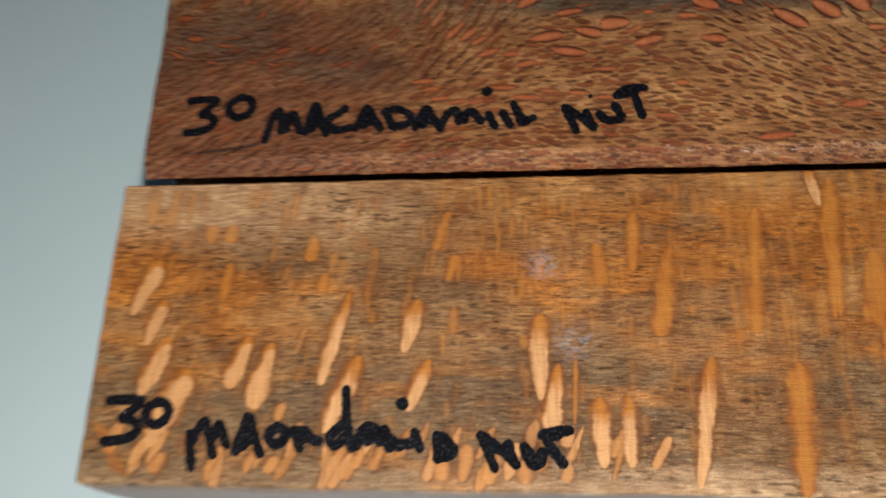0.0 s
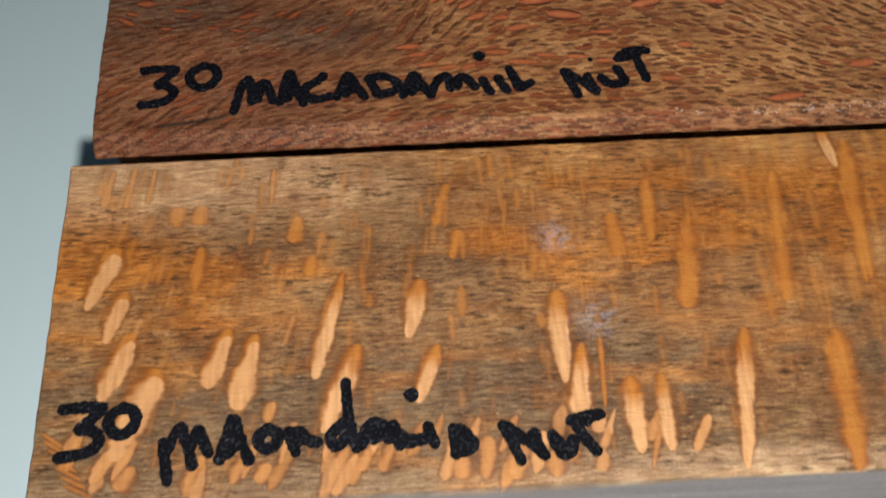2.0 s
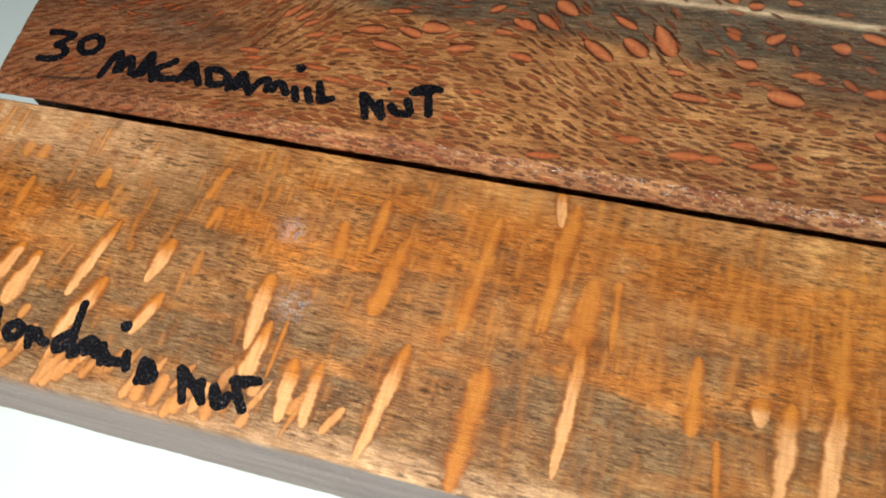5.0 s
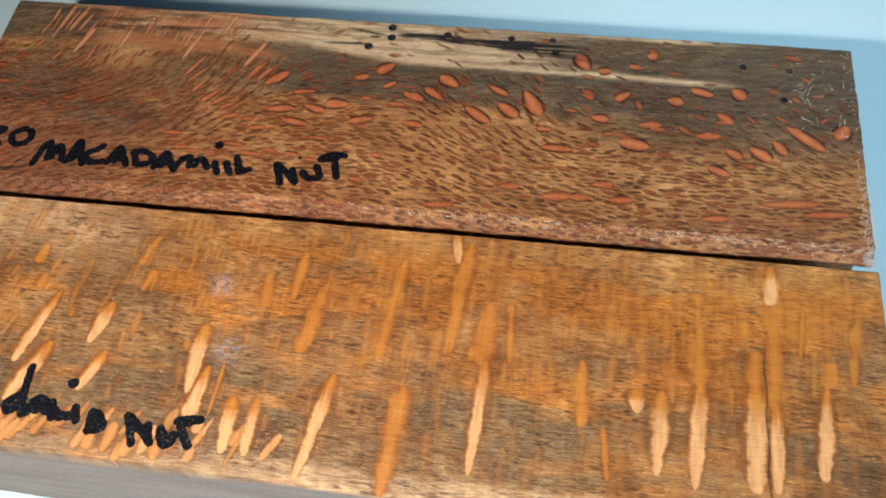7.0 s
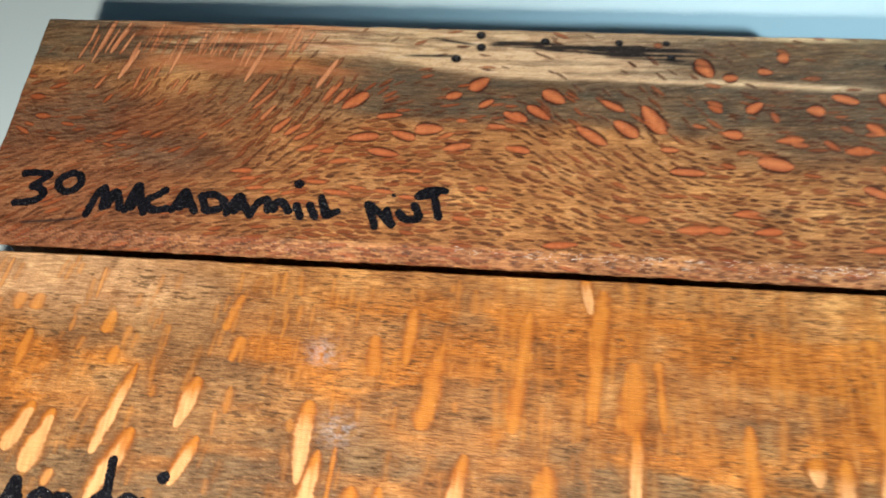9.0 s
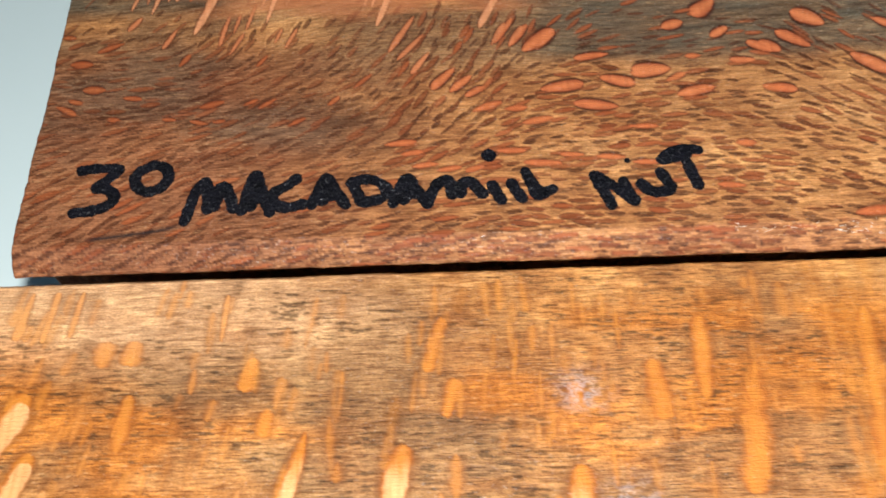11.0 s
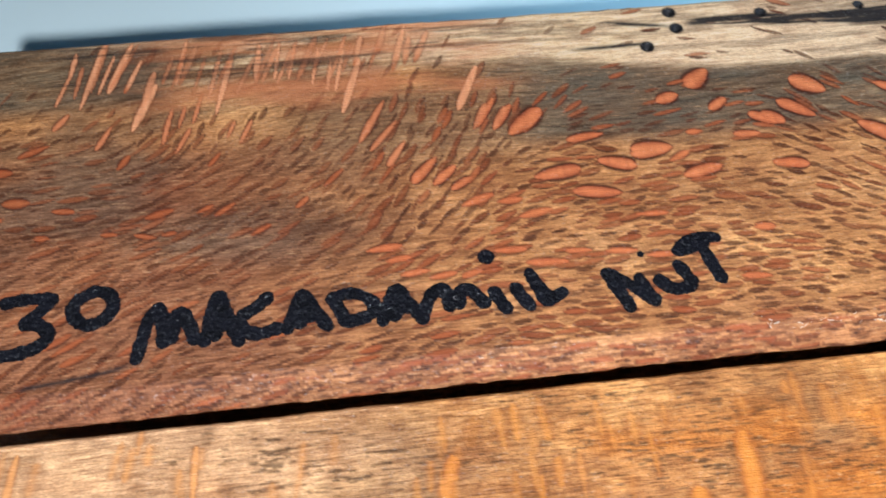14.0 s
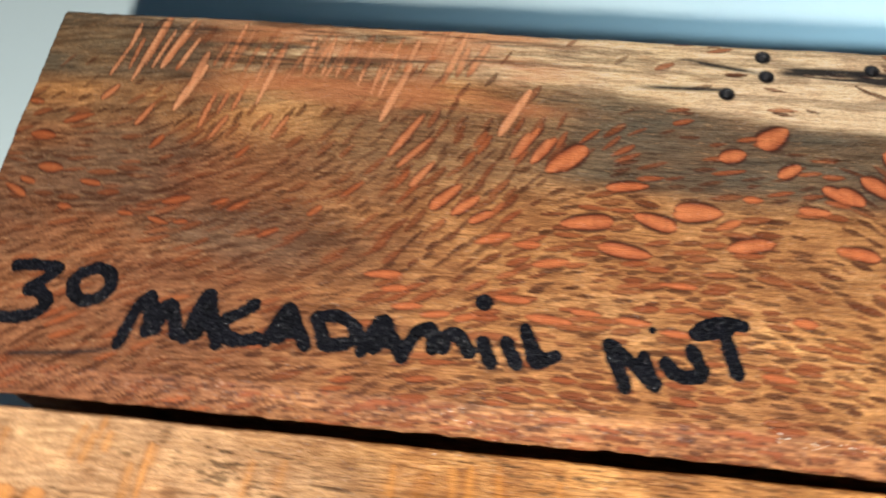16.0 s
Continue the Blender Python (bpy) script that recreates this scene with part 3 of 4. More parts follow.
STREAK_B = [(11.7, 36.6, 10.1, 28.8, 0.7), (14.0, 36.1, 12.3, 30.4, 0.8), (9.2, 35.2, 8.9, 32.3, 0.5), (16.3, 31.0, 14.6, 26.0, 0.9),
            (18.8, 36.2, 18.0, 30.8, 0.5), (22.8, 33.9, 21.5, 27.1, 0.6), (25.2, 34.9, 24.9, 30.7, 0.7), (27.0, 35.1, 26.5, 30.6, 0.4),
            (28.4, 34.6, 27.7, 30.5, 0.4), (30.4, 33.8, 29.7, 29.6, 0.4), (31.5, 32.7, 31.0, 28.9, 0.4), (32.6, 33.5, 31.7, 28.8, 0.4),
            (34.0, 32.4, 32.2, 26.3, 0.8), (44.2, 30.4, 42.0, 25.6, 0.9)]
SLANT_B = [(12.8, 26.5, 11.8, 24.3, 0.6), (19.4, 25.8, 18.3, 23.3, 0.5), (9.2, 28.3, 8.1, 26.7, 0.7), (35.7, 27.2, 33.4, 22.9, 0.8),
           (36.6, 24.9, 34.3, 22.0, 0.7), (37.1, 22.6, 35.5, 20.2, 0.7), (17.8, 28.1, 17.2, 24.4, 0.5), (18.9, 28.2, 18.4, 25.9, 0.4),
           (20.3, 29.6, 19.6, 26.4, 0.4), (23.1, 26.3, 22.5, 24.6, 0.4), (24.5, 26.2, 23.5, 23.8, 0.5), (44.4, 26.0, 43.1, 23.4, 0.7),
           (46.0, 25.5, 44.7, 23.2, 0.7)]
# how the lace runs: place and angle of the flecks
FLOW_B = [(5, 33, 60), (20, 29, 72), (42, 27, 66), (38, 19, 54), (26, 15, 26), (8, 20, 2), (10, 6, 30), (30, 5, 12), (52, 17, 6), (50, 6, -2),
          (65, 23, 15), (72, 23, -45), (84, 22, -52), (78, 20, -32), (99, 16, 4), (90, 9, -9), (121, 20, -30), (115, 8, 2), (106, 26, 4), (91, 31, -45)]
FLOW_N = np.array(FLOW_B, float)


def flow(x, y):
    w = 1 / ((FLOW_N[:, 0] - x) ** 2 / 2 + (FLOW_N[:, 1] - y) ** 2 + 2) ** 1.6
    return float((w * FLOW_N[:, 2]).sum() / w.sum())


def red_block():
    root = tagged(new("wooden_block"), "dark red-brown lace-figured wood block with pale sapwood edge, marker writing", "wood block",
                  "two blocks side by side")
    wav = lambda t, sc, amp, seed: (field(t, 0 * t + 5 * seed, sc, 3, seed) - 0.5) * 2 * amp
    P, kinds = block_grid(lambda y, z: 1.85 + wav(y, 8, 0.15, 12) + wav(y, 0.8, 0.1, 13), lambda y, z: 129.6 + wav(y, 6, 0.15, 14) + wav(y, 0.8, 0.14, 13),
                          lambda x: 1.1 + 0.35 * x / 130 + wav(x, 9, 0.15, 15) + wav(x, 1.2, 0.08, 16),
                          lambda x: 36.5 + wav(x, 9, 0.2, 17) + wav(x, 1.0, 0.08, 18),
                          23.0, 1.9, 0.5, 0.0, 2, 0.7, 3.2)
    X, Y, Z = P[..., 0], P[..., 1], P[..., 2]
    # the figure runs on down the front, which turns redder and darker below the top
    Yf = Y - np.where(Z < 22.99, np.where(Y < 12, np.clip(23.0 - Z, 0, 30) * 0.8, 0), 0)
    fig = Figure(X, Yf)
    bend = Yf - 4.5 * np.exp(-((X - 34) / 16) ** 2) * ramp(Yf, 0, 26) - 0.09 * X
    fig.stria = 0.06 + 0.88 * (0.84 * field(X, bend, 2.0, 0.17, 43, 2) + 0.16 * field(X, bend, 9, 1.4, 44, 2))
    n1, n2 = field(X, Y, 14, 5, 21), field(X, Y, 5, 1.3, 22)
    grey = ramp(Y + 5 * (n1 - 0.5), 19.0, 22.5) * ramp(X, 36, 50)
    grey = np.maximum(grey, 0.85 * ramp(Y + 4 * (n1 - 0.5), 13, 20) * ramp(X, 84, 104))
    grey = np.maximum(grey, 0.95 * ramp(Y, 27.0, 30.0) * ramp(24 - X, 0, 10))
    grey = np.maximum(grey, 0.6 * ramp(X, 20, 33) * ramp(54 - X, 0, 9) * ramp(Y, 18, 23) * ramp(30 - Y, 0, 3))
    grey = np.maximum(grey, 0.6 * ramp(n1, 0.35, 0.6) * ramp(40 - X, 0, 14) * ramp(Y, 9, 15))
    fig.grey = grey * (0.7 + 0.4 * n2)
    line_y = 28.6 - 0.012 * (X - 80) + 3.0 * ramp(70 - X, 0, 26)
    wisp = field(X, Y, 7, 0.45, 47, 2)
    line = np.exp(-((Y + 0.5 * (n2 - 0.5) - line_y) / (0.5 + 0.5 * ramp(78 - X, 0, 20))) ** 2) * ramp(X, 30, 46) * ramp(118 - X, 0, 12)
    cream = ramp(Y + 1.0 * (n2 - 0.5), line_y - 0.6, line_y + 0.6) * ramp(X, 30, 44) * ramp(98 - X, 0, 22)
    lip = ramp(Y, 35.2, 36.0) * ramp(X, 4, 12) * ramp(116 - X, 0, 12) * (0.5 + 0.5 * ramp(X, 30, 44))
    fig.sap = np.maximum(np.maximum(line * 0.95, cream * (0.55 + 0.55 * ramp(wisp, 0.3, 0.6))), lip * 0.8)
    fig.stria += (0.56 - fig.stria) * np.clip(fig.sap, 0, 1) * 0.55
    streaky = ramp(Y, 30.0, 31.5) * ramp(X, 12, 24) * ramp(44 - X, 0, 10) * ramp(wisp, 0.42, 0.62)
    fig.sap = np.maximum(fig.sap, streaky * 0.6)
    warm = ramp(Y, 26, 28.5) * ramp(X, 10, 22) * ramp(52 - X, 0, 10) * 0.75
    fig.ray = np.maximum(fig.ray, warm * 0.75 * ramp(field(X, Y, 8, 1.2, 24), 0.3, 0.65))
    fig.pale = np.maximum(fig.pale, warm * 0.4)
    fig.ember = np.maximum(fig.ember, warm)
    # side colours mixed in weakly, more towards the foot of the rounded edge
    fig.front_tone = np.where(np.broadcast_to(np.isin(kinds, ["f", "cf"]), X.shape), ramp(22.0 - Z, 0, 2.0) * 0.3, 0)
    # red-brown left end, also darkened to paint the torch's fall-off into the colour
    fig.red = ramp(44 - X + 14 * (n1 - 0.5), 0, 24) * ramp(28 - Y, 0, 8) * 0.9 + 0.6 * ramp(X, 90, 115) * ramp(9 - Y, 0, 6)
    fig.red = np.maximum(fig.red, 0.55 * ramp(6.0 - Y + 2 * (n2 - 0.5), 0, 4.5))
    # the lace: rows of small spindles along the flow
    r = np.random.default_rng(33)
    y, row = -6.0, 0
    while y < 37:
        x = 1.0 + (0.95 if row % 2 else 0.0) + r.uniform(0, 0.5)
        while x < 130:
            cx, cy = x + r.normal(0, 0.2), y + r.normal(0, 0.12)
            a = radians(flow(cx, max(cy, 2)) + r.normal(0, 5))
            far = cx > 68
            dim = cx < 34 and cy > 9
            slit = r.random() < (0.85 if far else (0.62 if cx > 34 else 0.8))
            ln, wd = (r.uniform(0.9, 2.0), r.uniform(0.26, 0.48)) if slit else (r.uniform(1.5, 2.5), r.uniform(0.45, 0.72))
            keep = 0.85 if cy < 17 else (0.45 if cx > 45 else 0.7)
            if cx > 95 and cy > 15:
                keep = 0.4
            if cy > 27:
                keep = 0.1
            if r.random() < keep:
                sub, d, _, side = fig.lens(cx - ln / 2 * math.cos(a), cy - ln / 2 * math.sin(a), cx + ln / 2 * math.cos(a), cy + ln / 2 * math.sin(a), wd, 0.85)
                fig.cell[sub] = np.maximum(fig.cell[sub], ramp(d, -0.1, 0.35) * r.uniform(0.6, 1.0) * (0.75 if dim else 1.0))
                glow = (r.uniform(0.1, 0.3) if r.random() < 0.3 else 0.0) if slit else r.uniform(0.15, 0.55) * (0.6 if dim else 1.0)
                if glow:
                    fig.ray[sub] = np.maximum(fig.ray[sub], ramp(d, 0.0, 0.45) * glow)
                    fig.ember[sub] = np.maximum(fig.ember[sub], ramp(d, 0.1, 0.7) * 0.8)
                # embossed look: shade painted along the lower edge of each cell
                fig.rim[sub] = np.maximum(fig.rim[sub], ramp(d, -0.4, 0.05) * ramp(0.5 - d, 0, 0.35) * ramp(-side, -0.1, 0.25) * r.uniform(0.6, 1.0))
                fig.stria[sub] = np.maximum(fig.stria[sub], np.where((np.abs(d + 0.4) < 0.32) & (side > -0.1), r.uniform(0.62, 0.85), 0))
            x += r.uniform(1.7, 2.4)
        y += 0.62
        row += 1
    for f in BIG_B + FAR_B + MIDDLE_B:
        fig.fleck(*f[:4], f[4] * 1.1, 0.97, 0.12, 1.0, 1.2, 0.3)
    for f in SMALL_B + FAR_SMALL_B:
        fig.fleck(*f, 0.9, 0.05, 0.6, 0.9)
    for f in CELL_B + FAR_CELL_B:
        fig.fleck(*f, 0.62, 0.0, 0.8, 1.0)
    for f in STREAK_B:
        fig.fleck(*f, 0.95, 0.75, 0.5, 1.6)
    for f in SLANT_B:
        fig.fleck(*f, 0.9, 0.3, 0.7, 1.2)
    # pale stripes across the sapwood
    x = 8.0
    while x < 40:
        y0, ln, a = r.uniform(28.5, 31.0), r.uniform(3.0, 6.0), radians(r.normal(75, 3))
        y0 += 2.0 * ramp(x, 24, 36)
        fig.fleck(x, y0, x + ln * math.cos(a), y0 + ln * math.sin(a), r.uniform(0.35, 0.7), r.uniform(0.55, 0.95), r.uniform(0.4, 0.9), 0.45, 1.6)
        x += r.uniform(0.6, 1.6)
    for _ in range(22):
        x, y0 = r.uniform(84, 126), r.uniform(18, 35)
        ln, wd, a = r.uniform(0.8, 2.2), r.uniform(0.5, 1.1), radians(r.normal(-20, 20))
        fig.fleck(x, y0, x + ln * math.cos(a), y0 + ln * math.sin(a), wd, r.uniform(0.35, 0.8), 0.05, 0.6)
    # black spalt lines, worm holes and the dark scratch near the corner
    wedge = (Y - (33.9 - 0.055 * (X - 66))) / (0.4 + 0.055 * np.clip(X - 64, 0, 40))
    spalt = ramp(1.15 - np.abs(wedge) + 0.9 * (field(X, Y, 8, 0.4, 25, 2) - 0.5), 0.0, 0.5) * ramp(X, 63.5, 66) * ramp(100 - X, 0, 14)
    spalt *= 0.3 + 0.7 * ramp(field(X, Y, 7, 0.32, 51, 2), 0.36, 0.56)
    slits = np.maximum(np.exp(-((Y - 31.6 - 0.02 * (X - 60)) / 0.22) ** 2) * ramp(X, 52, 55) * ramp(61 - X, 0, 2),
                       np.exp(-((Y - 35.3 + 0.17 * (X - 52)) / 0.25) ** 2) * ramp(X, 50, 54) * ramp(64 - X, 0, 3))
    spalt = np.maximum(spalt, slits * ramp(field(X, Y, 3, 1, 48), 0.3, 0.5) * 0.95)
    dark_left = ramp(field(X, Y, 7, 0.45, 26), 0.5, 0.64) * ramp(X, 4, 9) * ramp(58 - X, 0, 20) * ramp(Y, 30, 32.5) * 0.65
    scratch = np.exp(-((Y - (3.4 + 0.17 * (X - 8) + 0.2 * np.sin(X / 3))) / 0.2) ** 2) * ramp(X, 7, 9) * ramp(18 - X, 0, 4) * 0.8
    lines = np.exp(-((Y - 33.7 + 0.012 * (X - 64)) / 0.42) ** 2) * ramp(field(X, Y, 2.5, 4, 45), 0.38, 0.52) * ramp(X, 63.5, 65) * ramp(91 - X, 0, 6)
    fig.black = np.clip(np.maximum(np.maximum(np.maximum(spalt * 1.1, lines), dark_left), scratch * 1.15), 0, 0.97)
    blue = np.exp(-(((X - 99.5) / 2.0) ** 2 + ((Y - 9.7) / 0.55) ** 2)) * 0.6
    fig.black = np.maximum(fig.black, blue)
    for hx, hy, hr in ((63.0, 35.2, 0.42), (63.2, 33.2, 0.42), (60.0, 31.2, 0.42), (71.6, 34.4, 0.4), (81.2, 34.5, 0.35), (87.3, 34.6, 0.32), (87.9, 32.3, 0.35),
                       (114.6, 31.8, 0.33), (120.0, 26.2, 0.33), (121.0, 31.5, 0.28)):
        away = np.hypot(X - hx, Y - hy) / hr
        # shade of a deep hole painted black in and around each shallow pit
        fig.black = np.maximum(fig.black, ramp(1.75 - away, 0, 0.35))
        P[..., 2] -= np.where(Z > 20, ramp(1.2 - away, 0, 0.6) * 0.6, 0)
    top = np.broadcast_to(np.isin(kinds, ["t"]), X.shape)
    P[..., 2] += np.where(top, (field(X, Y, 5, 0.5, 27) - 0.5) * 0.05 + (field(X, Y, 20, 9, 28) - 0.5) * 0.1, 0)
    front = np.broadcast_to(np.isin(kinds, ["f", "cf"]), X.shape)
    P[..., 1] += np.where(front, (field(X, Z, 3, 0.8, 29) - 0.5) * 0.35, 0)
    finish_block("body", P, fig, wood_b, root, "red-brown lace wood with pale sapwood edge")
    return root


block_a, block_b = orange_block(), red_block()

# ---- marker writing: pen strokes in a unit box for each sign ----
SIGN = {
    "3": [[(0, 0.97), (0.5, 1.0), (0.98, 0.97), (0.75, 0.75), (0.48, 0.55), (0.8, 0.5), (1.0, 0.32), (0.8, 0.12), (0.4, 0.03), (0.0, 0.0)]],
    "0": [[(0.5, 1.0), (0.1, 0.75), (0.03, 0.35), (0.35, 0.02), (0.75, 0.1), (1.0, 0.5), (0.85, 0.88), (0.5, 1.0)]],
    "M": [[(0.0, 0.0), (0.08, 0.4), (0.2, 0.85), (0.36, 1.0), (0.42, 0.7), (0.45, 0.3)], [(0.42, 0.85), (0.6, 0.5)], [(0.6, 0.35), (0.66, 0.8), (0.8, 0.85), (0.9, 0.6), (1.0, 0.3)]],
    "m": [[(0.0, 0.72), (0.06, 0.4), (0.14, 0.0)], [(0.1, 0.6), (0.34, 1.0), (0.5, 0.7), (0.66, 0.28)], [(0.6, 0.6), (0.76, 0.92), (0.88, 0.7), (1.0, 0.48)]],
    "A": [[(0.0, 0.05), (0.2, 0.6), (0.42, 1.0), (0.65, 0.6), (1.0, 0.0)], [(0.1, 0.3), (0.75, 0.38)], [(0.4, 0.8), (0.38, 0.4), (0.3, 0.15)]],
    "C": [[(0.75, 1.0), (0.45, 0.75), (0.05, 0.5), (0.2, 0.1), (0.6, 0.0), (1.0, 0.1)]],
    "D": [[(0.0, 0.85), (0.12, 0.5), (0.25, 0.05)], [(0.0, 0.9), (0.5, 1.0), (0.95, 0.6), (0.9, 0.2), (0.4, 0.0), (0.25, 0.05)]],
    "i": [[(0.1, 1.0), (0.45, 0.5), (0.9, 0.0)]],
    "N": [[(0.0, 1.0), (0.2, 0.5), (0.38, 0.0)], [(0.08, 0.98), (0.5, 0.6), (0.98, 0.12)], [(0.75, 0.75), (0.85, 0.4), (0.92, 0.15)]],
    "n": [[(0.1, 0.95), (0.2, 0.5), (0.3, 0.0)], [(0.1, 0.8), (0.45, 0.95), (0.7, 0.5), (1.0, 0.4)], [(0.2, 0.5), (0.6, 0.6)]],
    "o": [[(0.5, 1.0), (0.05, 0.6), (0.3, 0.05), (0.85, 0.2), (0.95, 0.75), (0.5, 1.0)]],
    "q": [[(0.0, 0.1), (0.15, 0.7), (0.5, 1.0), (0.85, 0.75), (0.95, 0.3)], [(0.1, 0.4), (0.6, 0.45), (0.9, 0.5)], [(0.5, 0.9), (0.45, 0.3)]],
    "w": [[(0.05, 1.0), (0.15, 0.5), (0.25, 0.05)], [(0.2, 0.6), (0.5, 0.3), (0.75, 0.25), (1.0, 0.3)], [(0.15, 0.35), (0.6, 0.15)]],
    "p": [[(0.05, 1.0), (0.1, 0.5), (0.1, 0.0)], [(0.05, 0.95), (0.6, 0.8), (1.0, 0.35), (0.7, 0.1), (0.2, 0.08)], [(0.3, 0.6), (0.6, 0.35)]],
    "U": [[(0.0, 0.45), (0.3, 0.1), (0.7, 0.05), (1.0, 0.2), (0.9, 0.6), (0.72, 1.0)]],
    "u": [[(0.05, 1.0), (0.2, 0.5), (0.5, 0.05), (0.85, 0.15), (1.0, 0.7)], [(0.3, 0.7), (0.6, 0.3)]],
    "T": [[(0.0, 0.74), (0.35, 0.95), (0.7, 1.0), (1.0, 0.97)], [(0.62, 0.75), (0.72, 0.4), (0.85, 0.0)], [(0.1, 0.72), (0.65, 0.85)]],
    "t": [[(0.0, 0.85), (0.5, 0.95), (1.0, 1.0)], [(0.2, 0.7), (0.45, 0.35), (0.75, 0.0)], [(0.15, 0.78), (0.6, 0.85)]],
    "d": [[(0.62, 0.42), (0.25, 0.3), (0.0, 0.18), (0.25, 0.05), (0.7, 0.2)], [(0.62, 1.0), (0.72, 0.5), (1.0, 0.0)]],
    "L": [[(0.0, 1.0), (0.2, 0.5), (0.4, 0.05), (1.0, 0.25)], [(0.15, 0.6), (0.45, 0.2)]],
    "dot": [[(0.3, 0.5), (0.6, 0.6), (0.6, 0.4), (0.35, 0.45)]],
}


def letter(sign, x0, y0, x1, y1, z, width, root, seed, slant=0.0):
    """One sign in marker ink, as overlapping rounded strokes that lie on the wood."""
    r = np.random.default_rng(seed)
    bm = bmesh.new()
    lift = 0.0
    for stroke in SIGN[sign]:
        pts = [np.array((x0 + (x1 - x0) * u + slant * (v - 0.5), y0 + (y1 - y0) * v)) for u, v in stroke]
        ext = [2 * pts[0] - pts[1]] + pts + [2 * pts[-1] - pts[-2]]
        path = []
        for i in range(1, len(ext) - 2):
            for t in np.linspace(0, 1, 7)[:-1]:
                a, b, c, d = ext[i - 1], ext[i], ext[i + 1], ext[i + 2]
                path.append(0.5 * (2 * b + (c - a) * t + (2 * a - 5 * b + 4 * c - d) * t * t + (3 * b - a - 3 * c + d) * t ** 3))
        path.append(pts[-1])
        for p in path:
            rad = width / 2 * r.uniform(0.86, 1.12)
            lift += 0.0006
            k = 11
            ph = r.uniform(0, 6)
            ring = [bm.verts.new(((p[0] + rad * r.uniform(0.9, 1.1) * math.cos(ph + 2 * math.pi * i / k)) / 1000,
                                  (p[1] + rad * r.uniform(0.9, 1.1) * math.sin(ph + 2 * math.pi * i / k)) / 1000, (z + lift) / 1000)) for i in range(k)]
            low = [bm.verts.new((v.co.x + 0, v.co.y, (z - 0.12) / 1000)) for v in ring]
            bm.faces.new(ring)
            for i in range(k):
                bm.faces.new((low[i], low[(i + 1) % k], ring[(i + 1) % k], ring[i]))
    me = bpy.data.meshes.new("letter")
    bm.to_mesh(me)
    bm.free()
    me.materials.append(ink)
    part("letter", me, root, "black marker ink")


RED_TEXT = [('3', 6.5, 6.2, 9.8, 10.7), ('0', 11.3, 8.1, 14.3, 10.9), ('M', 16.2, 5.0, 20.3, 8.9), ('A', 21.0, 5.7, 23.4, 9.5),
            ('C', 23.5, 6.1, 26.2, 9.0), ('A', 27.0, 6.2, 29.9, 9.0), ('D', 30.4, 6.4, 33.5, 8.7), ('A', 34.0, 6.1, 36.9, 8.7),
            ('M', 36.9, 6.2, 41.6, 8.4), ('i', 42.4, 6.2, 43.3, 7.7), ('dot', 42.0, 10.4, 42.6, 11.2), ('i', 44.0, 6.3, 45.1, 7.9),
            ('L', 45.4, 6.5, 47.6, 9.0), ('N', 51.2, 5.4, 54.5, 8.4), ('dot', 54.1, 9.6, 54.4, 10.0), ('U', 55.2, 6.4, 57.6, 8.5),
            ('T', 57.2, 7.0, 60.5, 10.8)]
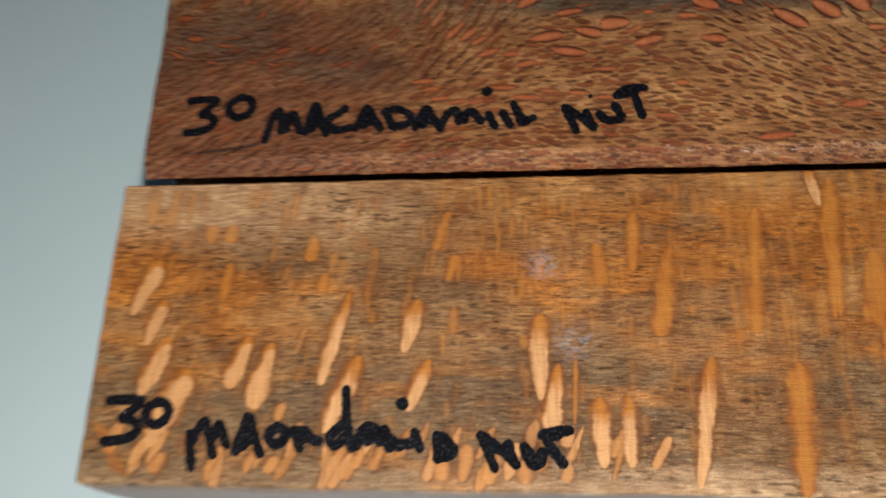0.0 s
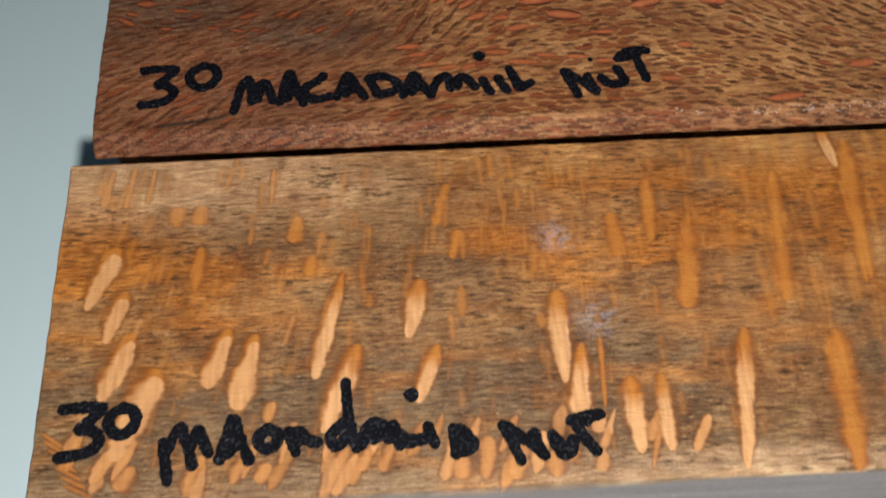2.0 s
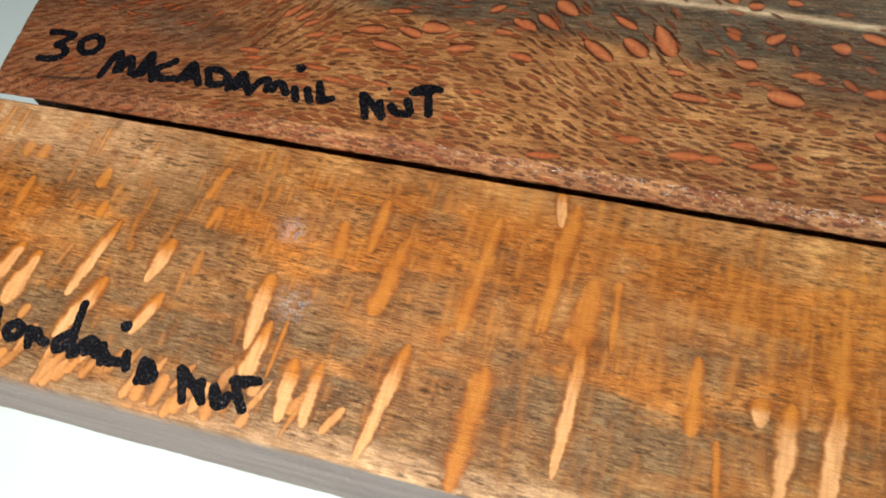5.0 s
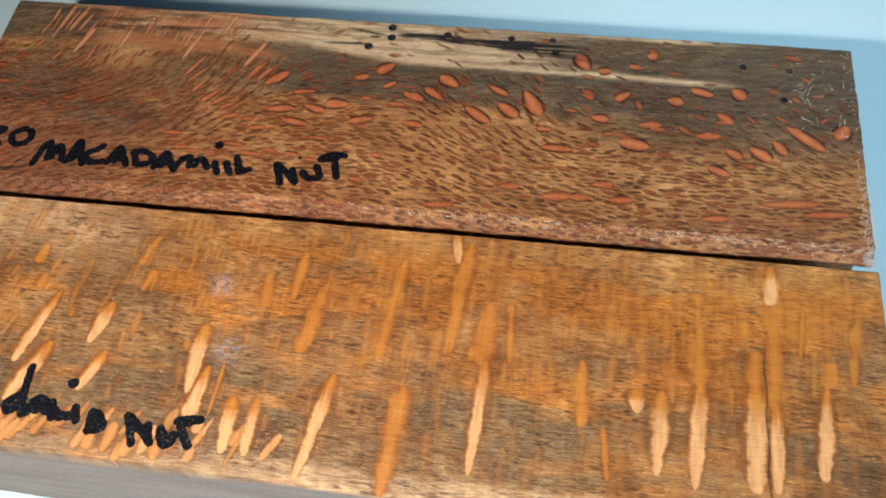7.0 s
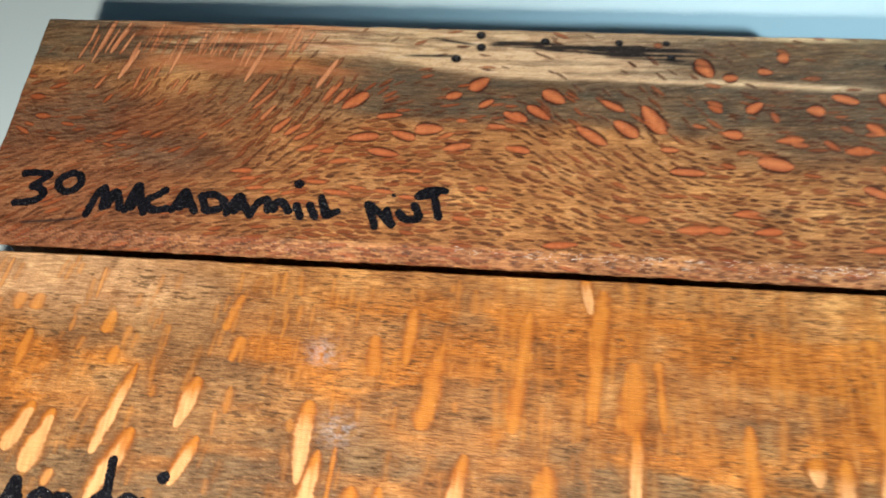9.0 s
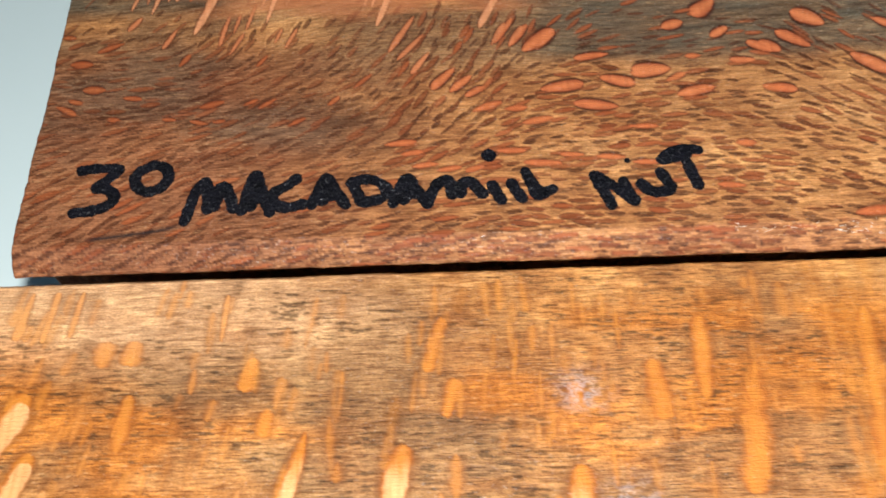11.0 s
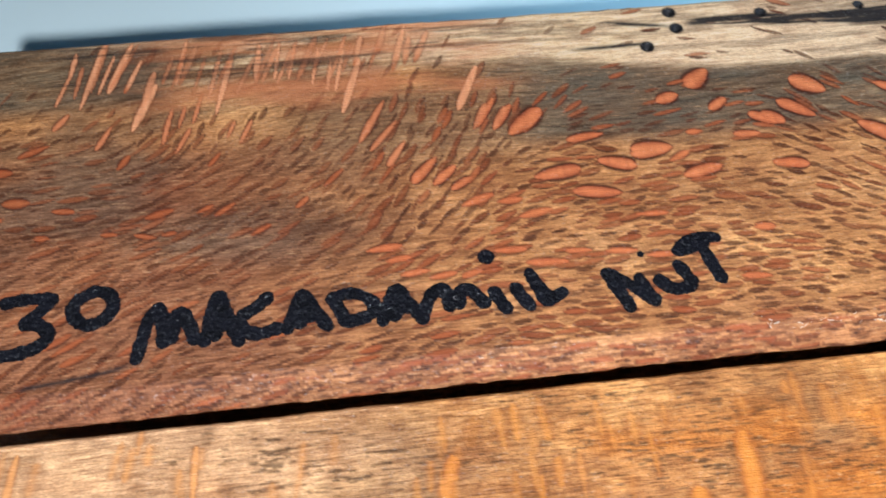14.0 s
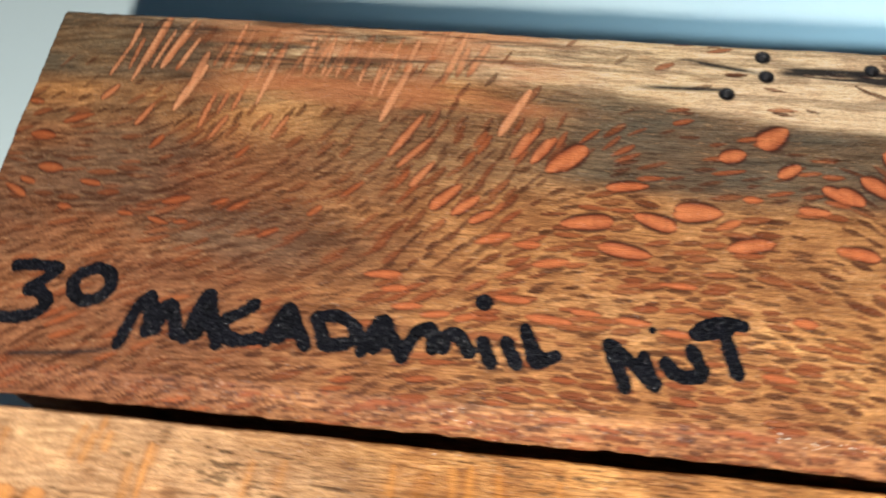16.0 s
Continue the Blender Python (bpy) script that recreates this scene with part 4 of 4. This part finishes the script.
ORANGE_TEXT = [('3', 1.9, -30.0, 5.5, -25.5), ('0', 6.1, -28.2, 8.6, -25.7), ('m', 11.2, -32.5, 15.3, -27.8), ('A', 16.3, -31.0, 18.9, -27.3),
               ('o', 19.6, -30.2, 21.5, -28.3), ('n', 22.2, -30.5, 25.0, -28.6), ('d', 26.1, -30.5, 28.5, -24.5), ('q', 29.0, -30.4, 31.5, -28.2),
               ('w', 31.7, -30.5, 34.5, -28.6), ('i', 34.9, -30.4, 35.6, -28.8), ('dot', 33.2, -26.3, 34.0, -25.4), ('p', 37.2, -31.4, 39.0, -29.1),
               ('N', 41.8, -32.3, 45.4, -29.1), ('u', 46.1, -32.0, 48.0, -30.2), ('t', 47.9, -31.8, 50.7, -28.5)]
for i, (s, *b) in enumerate(RED_TEXT):
    letter(s, *b, 23.05, 0.42 if b[2] - b[0] < 0.5 else 1.05, block_b, 100 + i)
for i, (s, *b) in enumerate(ORANGE_TEXT):
    letter(s, *b, 22.06, 1.1, block_a, 200 + i)


# ---- torn fibres along the sawn edges ----
def fibres(count, place, length, root, seed):
    r = np.random.default_rng(seed)
    verts, faces = [], []
    for _ in range(count):
        p, d = place(r)
        p, d = np.array(p), np.array(d) * r.uniform(0.4, 1.0) * length
        side = np.cross(d, (0, 0, 1.0))
        side = side / (np.linalg.norm(side) + 1e-9) * r.uniform(0.02, 0.05)
        bend = r.normal(0, 0.12, 3) * length
        k = len(verts)
        up = np.array((0, 0, 0.04))
        for t in (0, 0.5, 1.0):
            c = p + d * t + bend * t * t
            w = side * (1 - 0.8 * t)
            verts += [tuple((c - w) / 1000), tuple((c + w) / 1000), tuple((c + up * (1 - t)) / 1000)]
        for s in (0, 3):
            for a, b in ((0, 1), (1, 2), (2, 0)):
                faces.append((k + s + a, k + s + b, k + s + 3 + b, k + s + 3 + a))
    tagged(part("fringe", mesh_of("fringe", verts, faces, fuzz), root, "pale torn wood fibre"), kind="stuff")


def right_end(r):
    y = r.uniform(1, 36) if r.random() < 0.35 else r.uniform(0.5, 14)
    return (128.9 + r.uniform(-0.6, 0.3), y, 23.0 - r.uniform(0, 1.2)), (r.normal(0.7, 0.5), r.normal(0, 0.6), r.normal(0.25, 0.4))


def crumbs(r):
    return (r.uniform(0, 1) ** 0.7 * 66 + 62, 2.7 + r.normal(0, 0.5), 22.95), (r.normal(0, 0.8), r.normal(0, 0.25), 0.15)


fibres(650, right_end, 1.5, block_b, 51)
fibres(90, lambda r: ((r.uniform(121, 129), r.uniform(20, 35), 22.99), (r.normal(0, 0.7), r.normal(0, 0.7), 0.06)), 1.3, block_b, 54)
fibres(380, crumbs, 0.7, block_b, 52)
